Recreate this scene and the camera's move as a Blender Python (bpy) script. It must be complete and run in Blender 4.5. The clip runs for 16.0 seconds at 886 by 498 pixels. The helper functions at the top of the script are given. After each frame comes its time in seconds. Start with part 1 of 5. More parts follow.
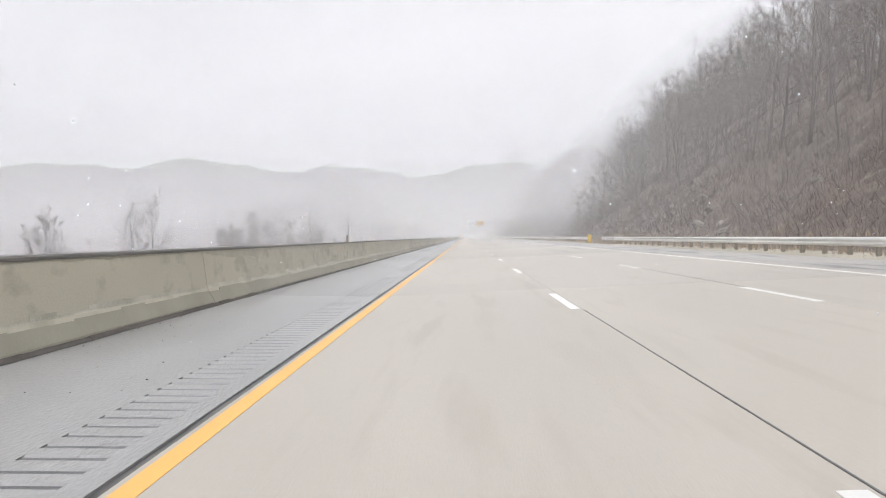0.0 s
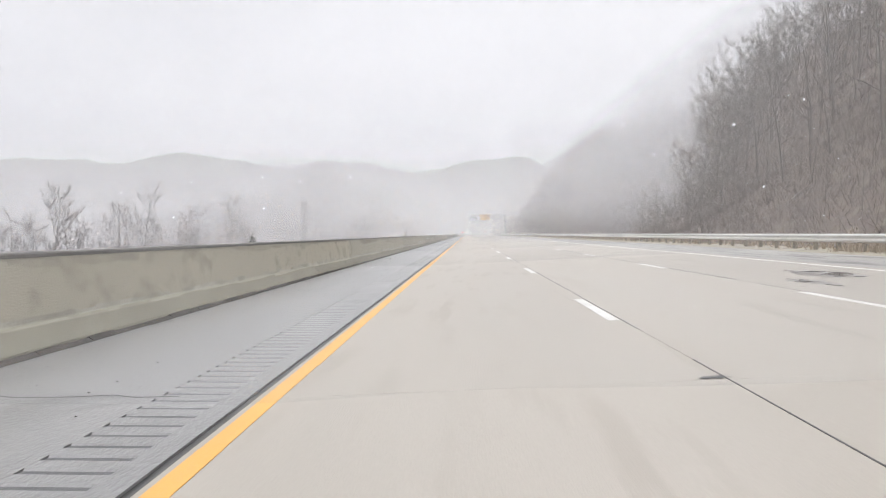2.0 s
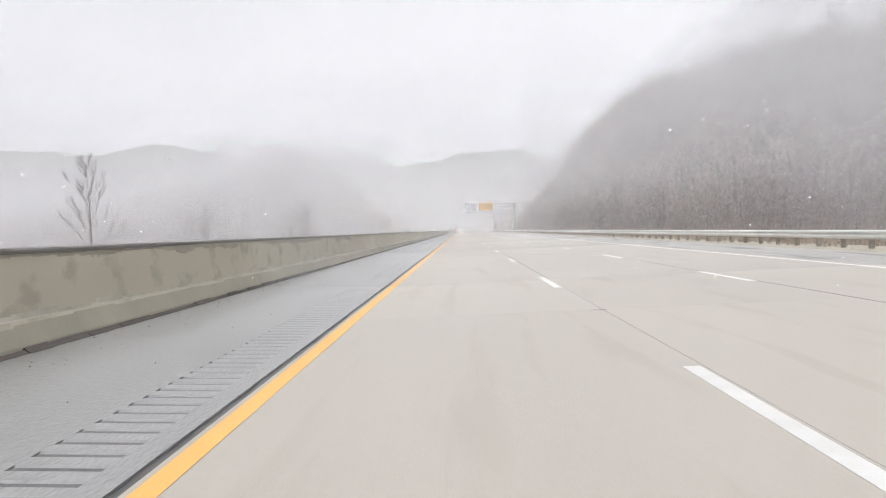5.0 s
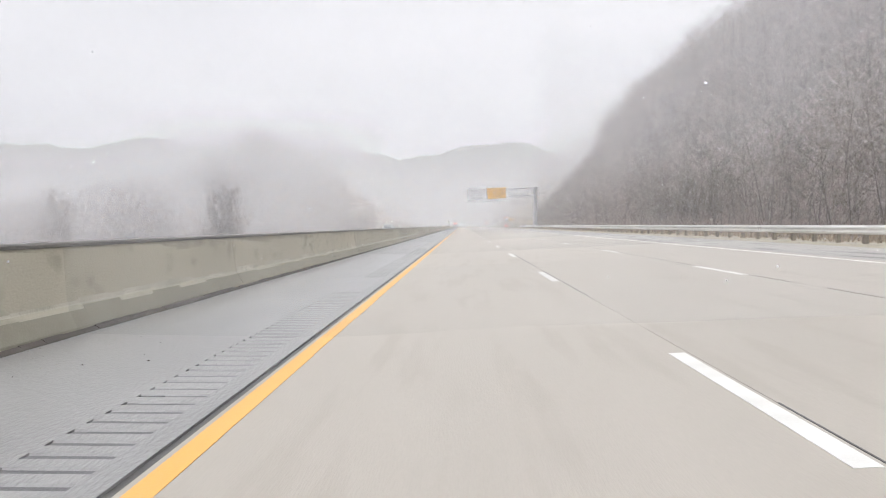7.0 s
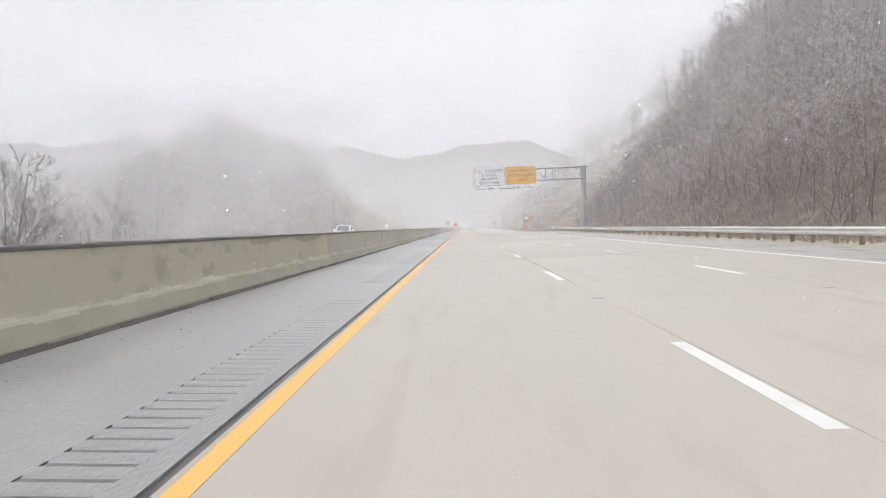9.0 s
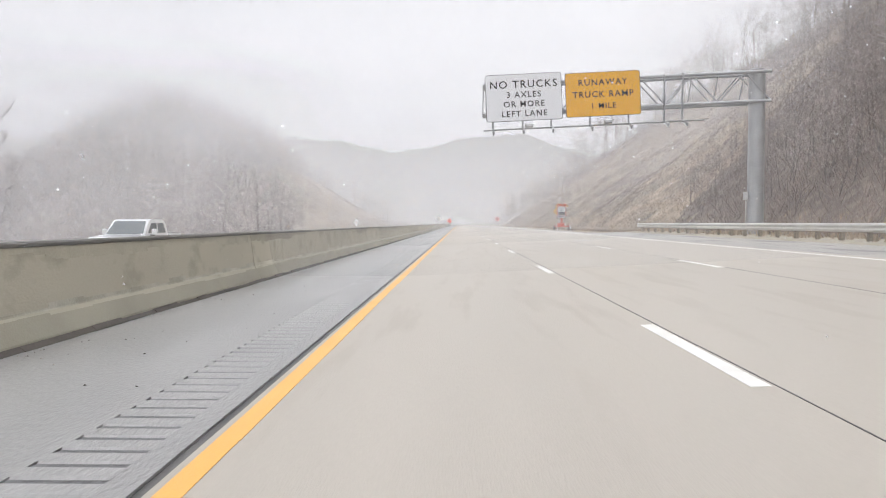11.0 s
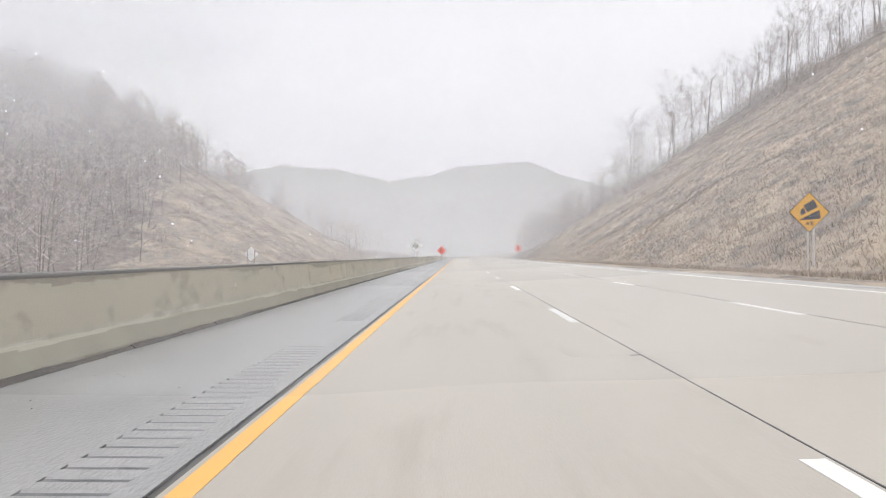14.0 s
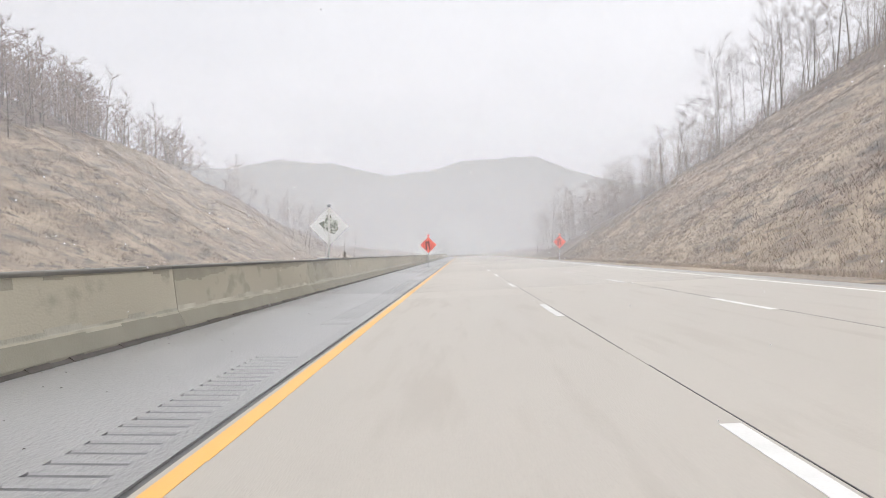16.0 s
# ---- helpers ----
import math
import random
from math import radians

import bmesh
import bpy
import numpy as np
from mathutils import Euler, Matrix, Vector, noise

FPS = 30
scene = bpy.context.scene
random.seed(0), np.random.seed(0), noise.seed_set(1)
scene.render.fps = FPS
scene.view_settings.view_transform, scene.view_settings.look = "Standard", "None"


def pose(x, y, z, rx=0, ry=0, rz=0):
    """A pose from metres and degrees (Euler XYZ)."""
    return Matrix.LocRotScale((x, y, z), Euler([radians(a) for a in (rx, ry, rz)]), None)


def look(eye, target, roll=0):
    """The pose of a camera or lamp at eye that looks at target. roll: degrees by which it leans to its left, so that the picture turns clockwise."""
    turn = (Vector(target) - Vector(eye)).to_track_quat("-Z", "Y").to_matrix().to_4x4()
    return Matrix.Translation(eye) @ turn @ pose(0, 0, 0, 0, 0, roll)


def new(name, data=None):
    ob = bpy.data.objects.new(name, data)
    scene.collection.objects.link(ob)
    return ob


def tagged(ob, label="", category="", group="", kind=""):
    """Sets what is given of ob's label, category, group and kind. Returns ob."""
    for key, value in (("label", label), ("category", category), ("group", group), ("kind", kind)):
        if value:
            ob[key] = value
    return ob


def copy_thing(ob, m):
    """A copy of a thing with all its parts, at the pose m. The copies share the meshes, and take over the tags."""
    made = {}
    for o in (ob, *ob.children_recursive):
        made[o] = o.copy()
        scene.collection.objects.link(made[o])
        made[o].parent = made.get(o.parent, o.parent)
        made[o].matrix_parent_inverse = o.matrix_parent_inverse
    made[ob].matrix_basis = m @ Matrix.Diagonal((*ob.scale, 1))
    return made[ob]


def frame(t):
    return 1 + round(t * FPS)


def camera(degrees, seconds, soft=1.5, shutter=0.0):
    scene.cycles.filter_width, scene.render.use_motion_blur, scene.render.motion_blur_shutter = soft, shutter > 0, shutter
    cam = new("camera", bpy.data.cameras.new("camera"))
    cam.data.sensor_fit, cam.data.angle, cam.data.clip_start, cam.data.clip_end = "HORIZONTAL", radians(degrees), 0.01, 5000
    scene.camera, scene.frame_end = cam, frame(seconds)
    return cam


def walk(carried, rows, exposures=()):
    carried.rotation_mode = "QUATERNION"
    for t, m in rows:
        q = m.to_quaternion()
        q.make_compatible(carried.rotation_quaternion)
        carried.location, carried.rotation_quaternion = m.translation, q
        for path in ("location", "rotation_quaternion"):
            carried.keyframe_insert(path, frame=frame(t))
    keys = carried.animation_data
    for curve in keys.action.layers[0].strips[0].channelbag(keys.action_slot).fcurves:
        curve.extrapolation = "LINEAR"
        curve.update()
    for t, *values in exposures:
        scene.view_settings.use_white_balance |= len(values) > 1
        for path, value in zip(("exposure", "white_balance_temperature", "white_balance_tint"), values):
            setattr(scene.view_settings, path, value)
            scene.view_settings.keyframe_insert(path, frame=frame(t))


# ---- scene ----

# ---- camera and drive ----
# seconds, x, y, z, pitch, yaw (degrees)
DRIVE = [
    (0.0, 1.768, -0.15, 1.346, -0.92, 1.69),
    (0.5, 1.703, 15.44, 1.343, -0.99, 1.87),
    (1.0, 1.676, 30.98, 1.341, -0.99, 2.06),
    (1.5, 1.611, 46.98, 1.339, -1.11, 2.01),
    (2.0, 1.575, 62.95, 1.337, -1.15, 1.81),
    (2.5, 1.551, 78.54, 1.336, -1.04, 1.76),
    (3.0, 1.532, 94.06, 1.335, -1.06, 1.59),
    (3.5, 1.545, 109.48, 1.336, -1.21, 1.49),
    (4.0, 1.558, 124.85, 1.336, -1.32, 1.43),
    (6.5, 1.611, 200.74, 1.339, -1.66, 1.31),
    (7.0, 1.591, 215.85, 1.338, -1.78, 1.41),
    (7.5, 1.569, 230.92, 1.337, -1.82, 1.52),
    (8.0, 1.512, 246.06, 1.334, -1.75, 1.49),
    (8.5, 1.454, 261.18, 1.331, -1.69, 1.41),
    (9.0, 1.411, 276.10, 1.329, -1.67, 1.53),
    (11.5, 1.410, 350.99, 1.329, -1.96, 1.18),
    (12.0, 1.431, 365.92, 1.330, -1.94, 1.18),
    (12.5, 1.456, 380.84, 1.331, -1.84, 1.18),
    (13.0, 1.486, 395.76, 1.333, -1.41, 1.15),
    (13.5, 1.520, 410.68, 1.334, -0.52, 1.25),
    (14.0, 1.538, 425.67, 1.335, 0.46, 1.15),
    (14.5, 1.557, 440.68, 1.336, 0.88, 1.10),
    (15.0, 1.616, 455.74, 1.339, 0.71, 1.16),
    (15.5, 1.674, 470.82, 1.342, 0.42, 1.26),
    (16.0, 1.709, 485.72, 1.344, 0.31, 1.39),
]
cam = camera(60.3, 16.0, soft=1.1)
walk(cam, [(t, pose(x, y, z, 90 + p, 0, w)) for t, x, y, z, p, w in DRIVE])

# ---- world, sun and exposure ----
scene.view_settings.exposure = 0.0
world = bpy.data.worlds.new("snow_sky")
scene.world = world
world.use_nodes = True
wn, wl = world.node_tree.nodes, world.node_tree.links
wn.clear()
sky = wn.new("ShaderNodeTexSky")
sky.sky_type = "NISHITA"
sky.sun_disc = False
sky.sun_elevation, sky.sun_rotation = radians(50), radians(20)
sky.air_density, sky.dust_density = 1.0, 6.0
grey = wn.new("ShaderNodeHueSaturation")
grey.inputs["Saturation"].default_value = 0.12
wl.new(sky.outputs[0], grey.inputs["Color"])
coord = wn.new("ShaderNodeTexCoord")
squash = wn.new("ShaderNodeMapping")
squash.inputs["Scale"].default_value = (1.0, 1.0, 3.0)
wl.new(coord.outputs["Generated"], squash.inputs[0])
cloud = wn.new("ShaderNodeTexNoise")
cloud.inputs["Scale"].default_value, cloud.inputs["Detail"].default_value = 2.2, 5.0
wl.new(squash.outputs[0], cloud.inputs["Vector"])
ramp = wn.new("ShaderNodeValToRGB")
ramp.color_ramp.elements[0].position, ramp.color_ramp.elements[0].color = 0.30, (0.80, 0.81, 0.865, 1)
ramp.color_ramp.elements[1].position, ramp.color_ramp.elements[1].color = 0.72, (0.91, 0.915, 0.965, 1)
wl.new(cloud.outputs["Fac"], ramp.inputs[0])
scale = wn.new("ShaderNodeMix")
scale.data_type, scale.blend_type = "RGBA", "ADD"
scale.inputs[0].default_value = 0.012
wl.new(ramp.outputs[0], scale.inputs[6])
wl.new(grey.outputs[0], scale.inputs[7])
# an overcast sky is brighter overhead than near the horizon
up = wn.new("ShaderNodeSeparateXYZ")
wl.new(coord.outputs["Generated"], up.inputs[0])
lift = wn.new("ShaderNodeMapRange")
lift.interpolation_type = "SMOOTHSTEP"
lift.inputs["From Min"].default_value, lift.inputs["From Max"].default_value = 0.30, 0.95
lift.inputs["To Min"].default_value, lift.inputs["To Max"].default_value = 1.0, 1.9
wl.new(up.outputs[2], lift.inputs["Value"])
bg = wn.new("ShaderNodeBackground")
wl.new(lift.outputs[0], bg.inputs["Strength"])
wl.new(scale.outputs[2], bg.inputs["Color"])
wout = wn.new("ShaderNodeOutputWorld")
wl.new(bg.outputs[0], wout.inputs[0])

sun_data = bpy.data.lights.new("sun", "SUN")
sun_data.energy, sun_data.angle, sun_data.color = 0.5, radians(30), (1.0, 0.99, 0.98)
sun = new("sun", sun_data)
sun.matrix_world = look((-60, -160, 200), (0, 0, 0))
scene.cycles.transparent_max_bounces = 48

# ---- materials ----
def material(name, base, other, rough=0.8, fine=30.0, broad=0.6, metal=0.0, bump=0.15, contrast=0.5, third=None, coat=0.0, stretch=(1, 1, 1), spread=0.12):
    """Two colours mixed by broad and fine noise at real-world size, with bump and varied gloss."""
    m = bpy.data.materials.new(name)
    m.use_nodes = True
    n, l = m.node_tree.nodes, m.node_tree.links
    b = n["Principled BSDF"]
    g = n.new("ShaderNodeNewGeometry")
    mp = n.new("ShaderNodeMapping")
    mp.inputs["Scale"].default_value = stretch
    l.new(g.outputs["Position"], mp.inputs[0])
    info = n.new("ShaderNodeObjectInfo")
    shift = n.new("ShaderNodeVectorMath")
    shift.operation = "MULTIPLY_ADD"
    l.new(info.outputs["Random"], shift.inputs[0])
    shift.inputs[1].default_value = (17, 23, 31)
    l.new(mp.outputs[0], shift.inputs[2])
    n1 = n.new("ShaderNodeTexNoise")
    n1.inputs["Scale"].default_value, n1.inputs["Detail"].default_value = broad, 6
    n2 = n.new("ShaderNodeTexNoise")
    n2.inputs["Scale"].default_value, n2.inputs["Detail"].default_value = fine, 4
    l.new(shift.outputs[0], n1.inputs["Vector"])
    l.new(shift.outputs[0], n2.inputs["Vector"])
    add = n.new("ShaderNodeMath")
    add.operation = "MULTIPLY_ADD"
    add.inputs[1].default_value = 0.45
    l.new(n2.outputs["Fac"], add.inputs[0])
    l.new(n1.outputs["Fac"], add.inputs[2])
    r = n.new("ShaderNodeMapRange")
    r.inputs["From Min"].default_value = 0.72 - contrast / 2
    r.inputs["From Max"].default_value = 0.72 + contrast / 2
    l.new(add.outputs[0], r.inputs["Value"])
    mix = n.new("ShaderNodeMix")
    mix.data_type = "RGBA"
    mix.inputs[6].default_value, mix.inputs[7].default_value = (*base, 1), (*other, 1)
    l.new(r.outputs[0], mix.inputs[0])
    colour = mix.outputs[2]
    if third:
        n3 = n.new("ShaderNodeTexNoise")
        n3.inputs["Scale"].default_value, n3.inputs["Detail"].default_value = broad * 3.1, 8
        l.new(shift.outputs[0], n3.inputs["Vector"])
        r3 = n.new("ShaderNodeMapRange")
        r3.inputs["From Min"].default_value, r3.inputs["From Max"].default_value = 0.54, 0.66
        l.new(n3.outputs["Fac"], r3.inputs["Value"])
        mix3 = n.new("ShaderNodeMix")
        mix3.data_type = "RGBA"
        mix3.inputs[7].default_value = (*third, 1)
        l.new(r3.outputs[0], mix3.inputs[0])
        l.new(colour, mix3.inputs[6])
        colour = mix3.outputs[2]
    tone = n.new("ShaderNodeHueSaturation")
    vary = n.new("ShaderNodeMapRange")
    vary.inputs["To Min"].default_value, vary.inputs["To Max"].default_value = 1 - spread, 1 + spread
    l.new(info.outputs["Random"], vary.inputs["Value"])
    l.new(vary.outputs[0], tone.inputs["Value"])
    l.new(colour, tone.inputs["Color"])
    l.new(tone.outputs[0], b.inputs["Base Color"])
    rr = n.new("ShaderNodeMapRange")
    rr.inputs["To Min"].default_value, rr.inputs["To Max"].default_value = max(0.05, rough - 0.15), min(1, rough + 0.12)
    l.new(n1.outputs["Fac"], rr.inputs["Value"])
    l.new(rr.outputs[0], b.inputs["Roughness"])
    b.inputs["Metallic"].default_value = metal
    b.inputs["Coat Weight"].default_value = coat
    if bump:
        bp = n.new("ShaderNodeBump")
        bp.inputs["Strength"].default_value, bp.inputs["Distance"].default_value = bump, 0.02
        l.new(n2.outputs["Fac"], bp.inputs["Height"])
        l.new(bp.outputs[0], b.inputs["Normal"])
    return m


def plain(name, colour, rough=0.6, metal=0.0, glow=0.0):
    m = material(name, colour, tuple(c * 0.86 for c in colour), rough, 40, 3.0, metal, 0.05, 0.8)
    if glow:
        b = m.node_tree.nodes["Principled BSDF"]
        b.inputs["Emission Color"].default_value, b.inputs["Emission Strength"].default_value = (*colour, 1), glow
    return m


def haze_cloth(name, strength, low, high, opening=True, bank="", top=0.0):
    """A sheet standing in for snow haze: mostly clear, with a small gap round the eye's line, thinning upwards to a
    share called top.
    """
    m = bpy.data.materials.new(name)
    m.use_nodes = True
    n, l = m.node_tree.nodes, m.node_tree.links
    n.clear()
    g = n.new("ShaderNodeNewGeometry")
    sep = n.new("ShaderNodeSeparateXYZ")
    l.new(g.outputs["Position"], sep.inputs[0])

    def calc(op, a, b=None):
        k = n.new("ShaderNodeMath")
        k.operation = op
        for i, v in enumerate((a, b)):
            if v is None:
                continue
            if isinstance(v, (int, float)):
                k.inputs[i].default_value = v
            else:
                l.new(v, k.inputs[i])
        return k.outputs[0]

    def ease(v, lo, hi, to0=0.0, to1=1.0):
        k = n.new("ShaderNodeMapRange")
        k.interpolation_type = "SMOOTHSTEP"
        k.inputs["From Min"].default_value, k.inputs["From Max"].default_value = lo, hi
        k.inputs["To Min"].default_value, k.inputs["To Max"].default_value = to0, to1
        l.new(v, k.inputs["Value"])
        return k.outputs[0]

    gap = 1.0
    if opening:
        dx = calc("SUBTRACT", sep.outputs[0], 1.59)
        dz = calc("SUBTRACT", sep.outputs[2], 1.337)
        gap = ease(calc("SQRT", calc("ADD", calc("MULTIPLY", dx, dx), calc("MULTIPLY", dz, dz))), 0.5, 2.6)
    if bank:
        gap = ease(sep.outputs[0], 17.5, 27.0) if bank in ("right", "hill") else ease(sep.outputs[0], -66.0, -23.0, 1.0, 0.0)
    if bank == "crown":
        gap = calc("MULTIPLY", calc("MULTIPLY", gap, ease(sep.outputs[0], -150.0, -105.0)), ease(sep.outputs[2], 9.0, 27.0))
    level = sep.outputs[2]
    # hill sheets keep below the slope line, to fit the camera's view
    if bank == "hill":
        level = calc("SUBTRACT", level, calc("MULTIPLY", calc("SUBTRACT", sep.outputs[0], 17.5), 0.9))
    height = ease(level, low, high, 1.0, top)
    noise_t = n.new("ShaderNodeTexNoise")
    noise_t.inputs["Scale"].default_value, noise_t.inputs["Detail"].default_value = 0.018, 4
    l.new(g.outputs["Position"], noise_t.inputs["Vector"])
    patch = ease(noise_t.outputs["Fac"], 0.3, 0.7, 0.75, 1.25)
    alpha = calc("MULTIPLY", calc("MULTIPLY", gap, height), calc("MULTIPLY", patch, strength))
    d, t, c = n.new("ShaderNodeBsdfDiffuse"), n.new("ShaderNodeBsdfTranslucent"), n.new("ShaderNodeBsdfTransparent")
    for k in (d, t):
        k.inputs["Color"].default_value = (0.925, 0.93, 0.945, 1)
    both, out, mix = n.new("ShaderNodeMixShader"), n.new("ShaderNodeOutputMaterial"), n.new("ShaderNodeMixShader")
    l.new(d.outputs[0], both.inputs[1])
    l.new(t.outputs[0], both.inputs[2])
    l.new(alpha, mix.inputs[0])
    l.new(c.outputs[0], mix.inputs[1])
    l.new(both.outputs[0], mix.inputs[2])
    l.new(mix.outputs[0], out.inputs[0])
    return m


CONCRETE = material("pavement_concrete", (0.37, 0.337, 0.284), (0.46, 0.42, 0.362), 0.5, 55, 0.5, bump=0.15, contrast=0.9, third=(0.385, 0.347, 0.292), stretch=(1.6, 0.16, 1), spread=0.035)
ASPHALT = material("wet_asphalt", (0.20, 0.197, 0.19), (0.315, 0.31, 0.298), 0.36, 30, 0.8, bump=0.5, contrast=0.7, stretch=(1.2, 0.4, 1))
OUTER_ASPHALT = material("damp_outer_shoulder", (0.36, 0.34, 0.31), (0.30, 0.285, 0.265), 0.5, 70, 0.6, bump=0.25, third=(0.15, 0.142, 0.135), contrast=0.7, stretch=(0.9, 0.12, 1))
GRAVEL = material("verge_gravel", (0.47, 0.42, 0.33), (0.35, 0.31, 0.24), 0.95, 12, 0.8, bump=0.8, third=(0.38, 0.36, 0.24), contrast=0.6)
GROOVE = material("dark_groove", (0.05, 0.05, 0.05), (0.09, 0.09, 0.09), 0.35, 60, 1.0)
DAMP = material("damp_concrete", (0.17, 0.155, 0.14), (0.25, 0.23, 0.205), 0.3, 40, 1.5)
DARK_SEAL = material("joint_sealant", (0.05, 0.05, 0.05), (0.11, 0.105, 0.10), 0.5, 50, 2.0)
YELLOW_PAINT = material("yellow_road_paint", (0.80, 0.42, 0.06), (0.72, 0.42, 0.12), 0.5, 60, 1.2, contrast=0.8)
WHITE_PAINT = material("white_road_paint", (0.77, 0.76, 0.725), (0.64, 0.63, 0.59), 0.5, 60, 2.0)
BARRIER = material("weathered_barrier_concrete", (0.425, 0.394, 0.312), (0.51, 0.477, 0.382), 0.8, 40, 0.9, bump=0.3, third=(0.375, 0.347, 0.272), contrast=0.8, stretch=(1, 0.5, 0.8), spread=0.06)
BARRIER_TOE = material("stained_barrier_toe", (0.25, 0.232, 0.18), (0.32, 0.30, 0.235), 0.7, 40, 1.2, bump=0.25)
BARRIER_EDGE = material("pale_scraped_concrete", (0.56, 0.54, 0.46), (0.38, 0.36, 0.29), 0.8, 30, 1.4, contrast=0.35)
BARRIER_CAP = material("wet_stained_cap", (0.085, 0.08, 0.07), (0.15, 0.14, 0.12), 0.6, 30, 0.9)
WALL_STAIN = material("dark_run_down_stain", (0.30, 0.278, 0.22), (0.41, 0.382, 0.302), 0.7, 30, 2.2, bump=0.2, contrast=0.5)
GRIME = material("gutter_grime", (0.045, 0.04, 0.035), (0.10, 0.088, 0.075), 0.9, 30, 1.5)
STEEL = material("galvanised_steel", (0.72, 0.71, 0.68), (0.60, 0.595, 0.57), 0.5, 30, 1.5, metal=0.35)
DARK_STEEL = material("weathered_gantry_steel", (0.46, 0.47, 0.48), (0.34, 0.345, 0.35), 0.6, 30, 1.0, metal=0.5)
POST_WOOD = material("weathered_post", (0.20, 0.17, 0.13), (0.30, 0.26, 0.20), 0.85, 40, 3.0)
SIGN_WHITE = plain("white_sign_sheeting", (0.84, 0.85, 0.87), 0.4)
SIGN_AMBER = plain("amber_sign_sheeting", (0.88, 0.45, 0.015), 0.4)
SIGN_BLACK = plain("black_legend", (0.02, 0.02, 0.022), 0.5)
SIGN_ORANGE = material("fluorescent_red_orange_sheeting", (1.0, 0.19, 0.14), (0.97, 0.16, 0.11), 0.4, 30, 2.0, bump=0.0)
ORANGE_PAINT = plain("orange_trailer_paint", (0.58, 0.10, 0.055), 0.5)
RUBBER = plain("tyre_rubber", (0.03, 0.03, 0.03), 0.8)
# darker copy of the twigs, silhouette shade put into the colour
SHADED_TWIG = material("shaded_bare_twigs", (0.085, 0.062, 0.054), (0.14, 0.105, 0.092), 0.95, 4, 0.2, bump=0)
SIGN_BACK = material("bare_sign_back", (0.93, 0.93, 0.92), (0.86, 0.87, 0.85), 0.6, 12, 2.0, contrast=0.5)
LITTER = material("leaf_litter_ground", (0.085, 0.065, 0.052), (0.175, 0.135, 0.108), 0.95, 3.2, 0.3, bump=0.9, third=(0.22, 0.18, 0.145), contrast=0.4)
DRY_GRASS = material("dry_winter_grass", (0.19, 0.15, 0.12), (0.42, 0.34, 0.25), 0.95, 2.6, 0.22, bump=1.0, third=(0.115, 0.098, 0.086), contrast=0.36, stretch=(1.1, 0.6, 1.1))
BLADE = material("dry_grass_blade", (0.47, 0.382, 0.28), (0.28, 0.224, 0.162), 0.9, 3, 0.3, bump=0)
WEED = material("dead_weed", (0.40, 0.32, 0.26), (0.25, 0.20, 0.165), 0.95, 3, 0.5, bump=0)
DARK_BRUSH = material("dark_brown_brush", (0.105, 0.083, 0.068), (0.19, 0.15, 0.122), 0.95, 3, 0.4, bump=0)
BRUSH = material("brown_brush", (0.105, 0.08, 0.066), (0.18, 0.14, 0.116), 0.95, 3, 0.3, bump=0)
BARK = material("grey_bark", (0.24, 0.215, 0.195), (0.37, 0.34, 0.315), 0.95, 8, 0.5, bump=0.3)
# bark darkened so that valley trees stand out against the haze
DARK_BARK = material("darkened_bark", (0.07, 0.06, 0.053), (0.13, 0.115, 0.10), 0.9, 8, 0.5, bump=0.3)
WOOD_BARK = material("dull_brown_bark", (0.12, 0.10, 0.09), (0.20, 0.175, 0.155), 0.95, 8, 0.5, bump=0.3)
TWIG = material("bare_twigs", (0.245, 0.195, 0.17), (0.345, 0.285, 0.255), 0.95, 4, 0.2, bump=0)
BROWN_TWIG = material("brown_bare_twigs", (0.135, 0.106, 0.09), (0.21, 0.17, 0.148), 0.95, 4, 0.2, bump=0)
# twigs lightened for farther woods, the haze over them put into the colour
HAZE_TWIG = material("haze_paled_twigs", (0.36, 0.315, 0.295), (0.48, 0.43, 0.405), 0.95, 4, 0.2, bump=0)
OLIVE_TWIG = material("olive_brown_twigs", (0.10, 0.092, 0.068), (0.17, 0.155, 0.115), 0.95, 4, 0.3, bump=0)
EVERGREEN = material("dark_cedar", (0.08, 0.085, 0.065), (0.13, 0.13, 0.10), 0.9, 5, 0.6, bump=0)
ROCK = material("weathered_rock", (0.34, 0.31, 0.27), (0.22, 0.195, 0.17), 0.9, 6, 0.8, bump=0.6)
SNOWFLAKE = bpy.data.materials.new("snowflake")
SNOWFLAKE.use_nodes = True
flake_nodes, flake_links = SNOWFLAKE.node_tree.nodes, SNOWFLAKE.node_tree.links
flake_nodes.clear()
flake_mix, flake_out = flake_nodes.new("ShaderNodeMixShader"), flake_nodes.new("ShaderNodeOutputMaterial")
for slot, kind in ((1, "ShaderNodeBsdfDiffuse"), (2, "ShaderNodeBsdfTranslucent")):
    lobe = flake_nodes.new(kind)
    lobe.inputs["Color"].default_value = (0.97, 0.97, 0.98, 1)
    flake_links.new(lobe.outputs[0], flake_mix.inputs[slot])
flake_mix.inputs[0].default_value = 0.6
flake_links.new(flake_mix.outputs[0], flake_out.inputs[0])

# ---- building helpers ----
def part(name, bm, mat, parent=None, label=""):
    me = bpy.data.meshes.new(name)
    bm.to_mesh(me)
    bm.free()
    me.materials.append(mat)
    ob = new(name, me)
    ob.parent = parent
    if label:
        ob["label"] = label
    return ob


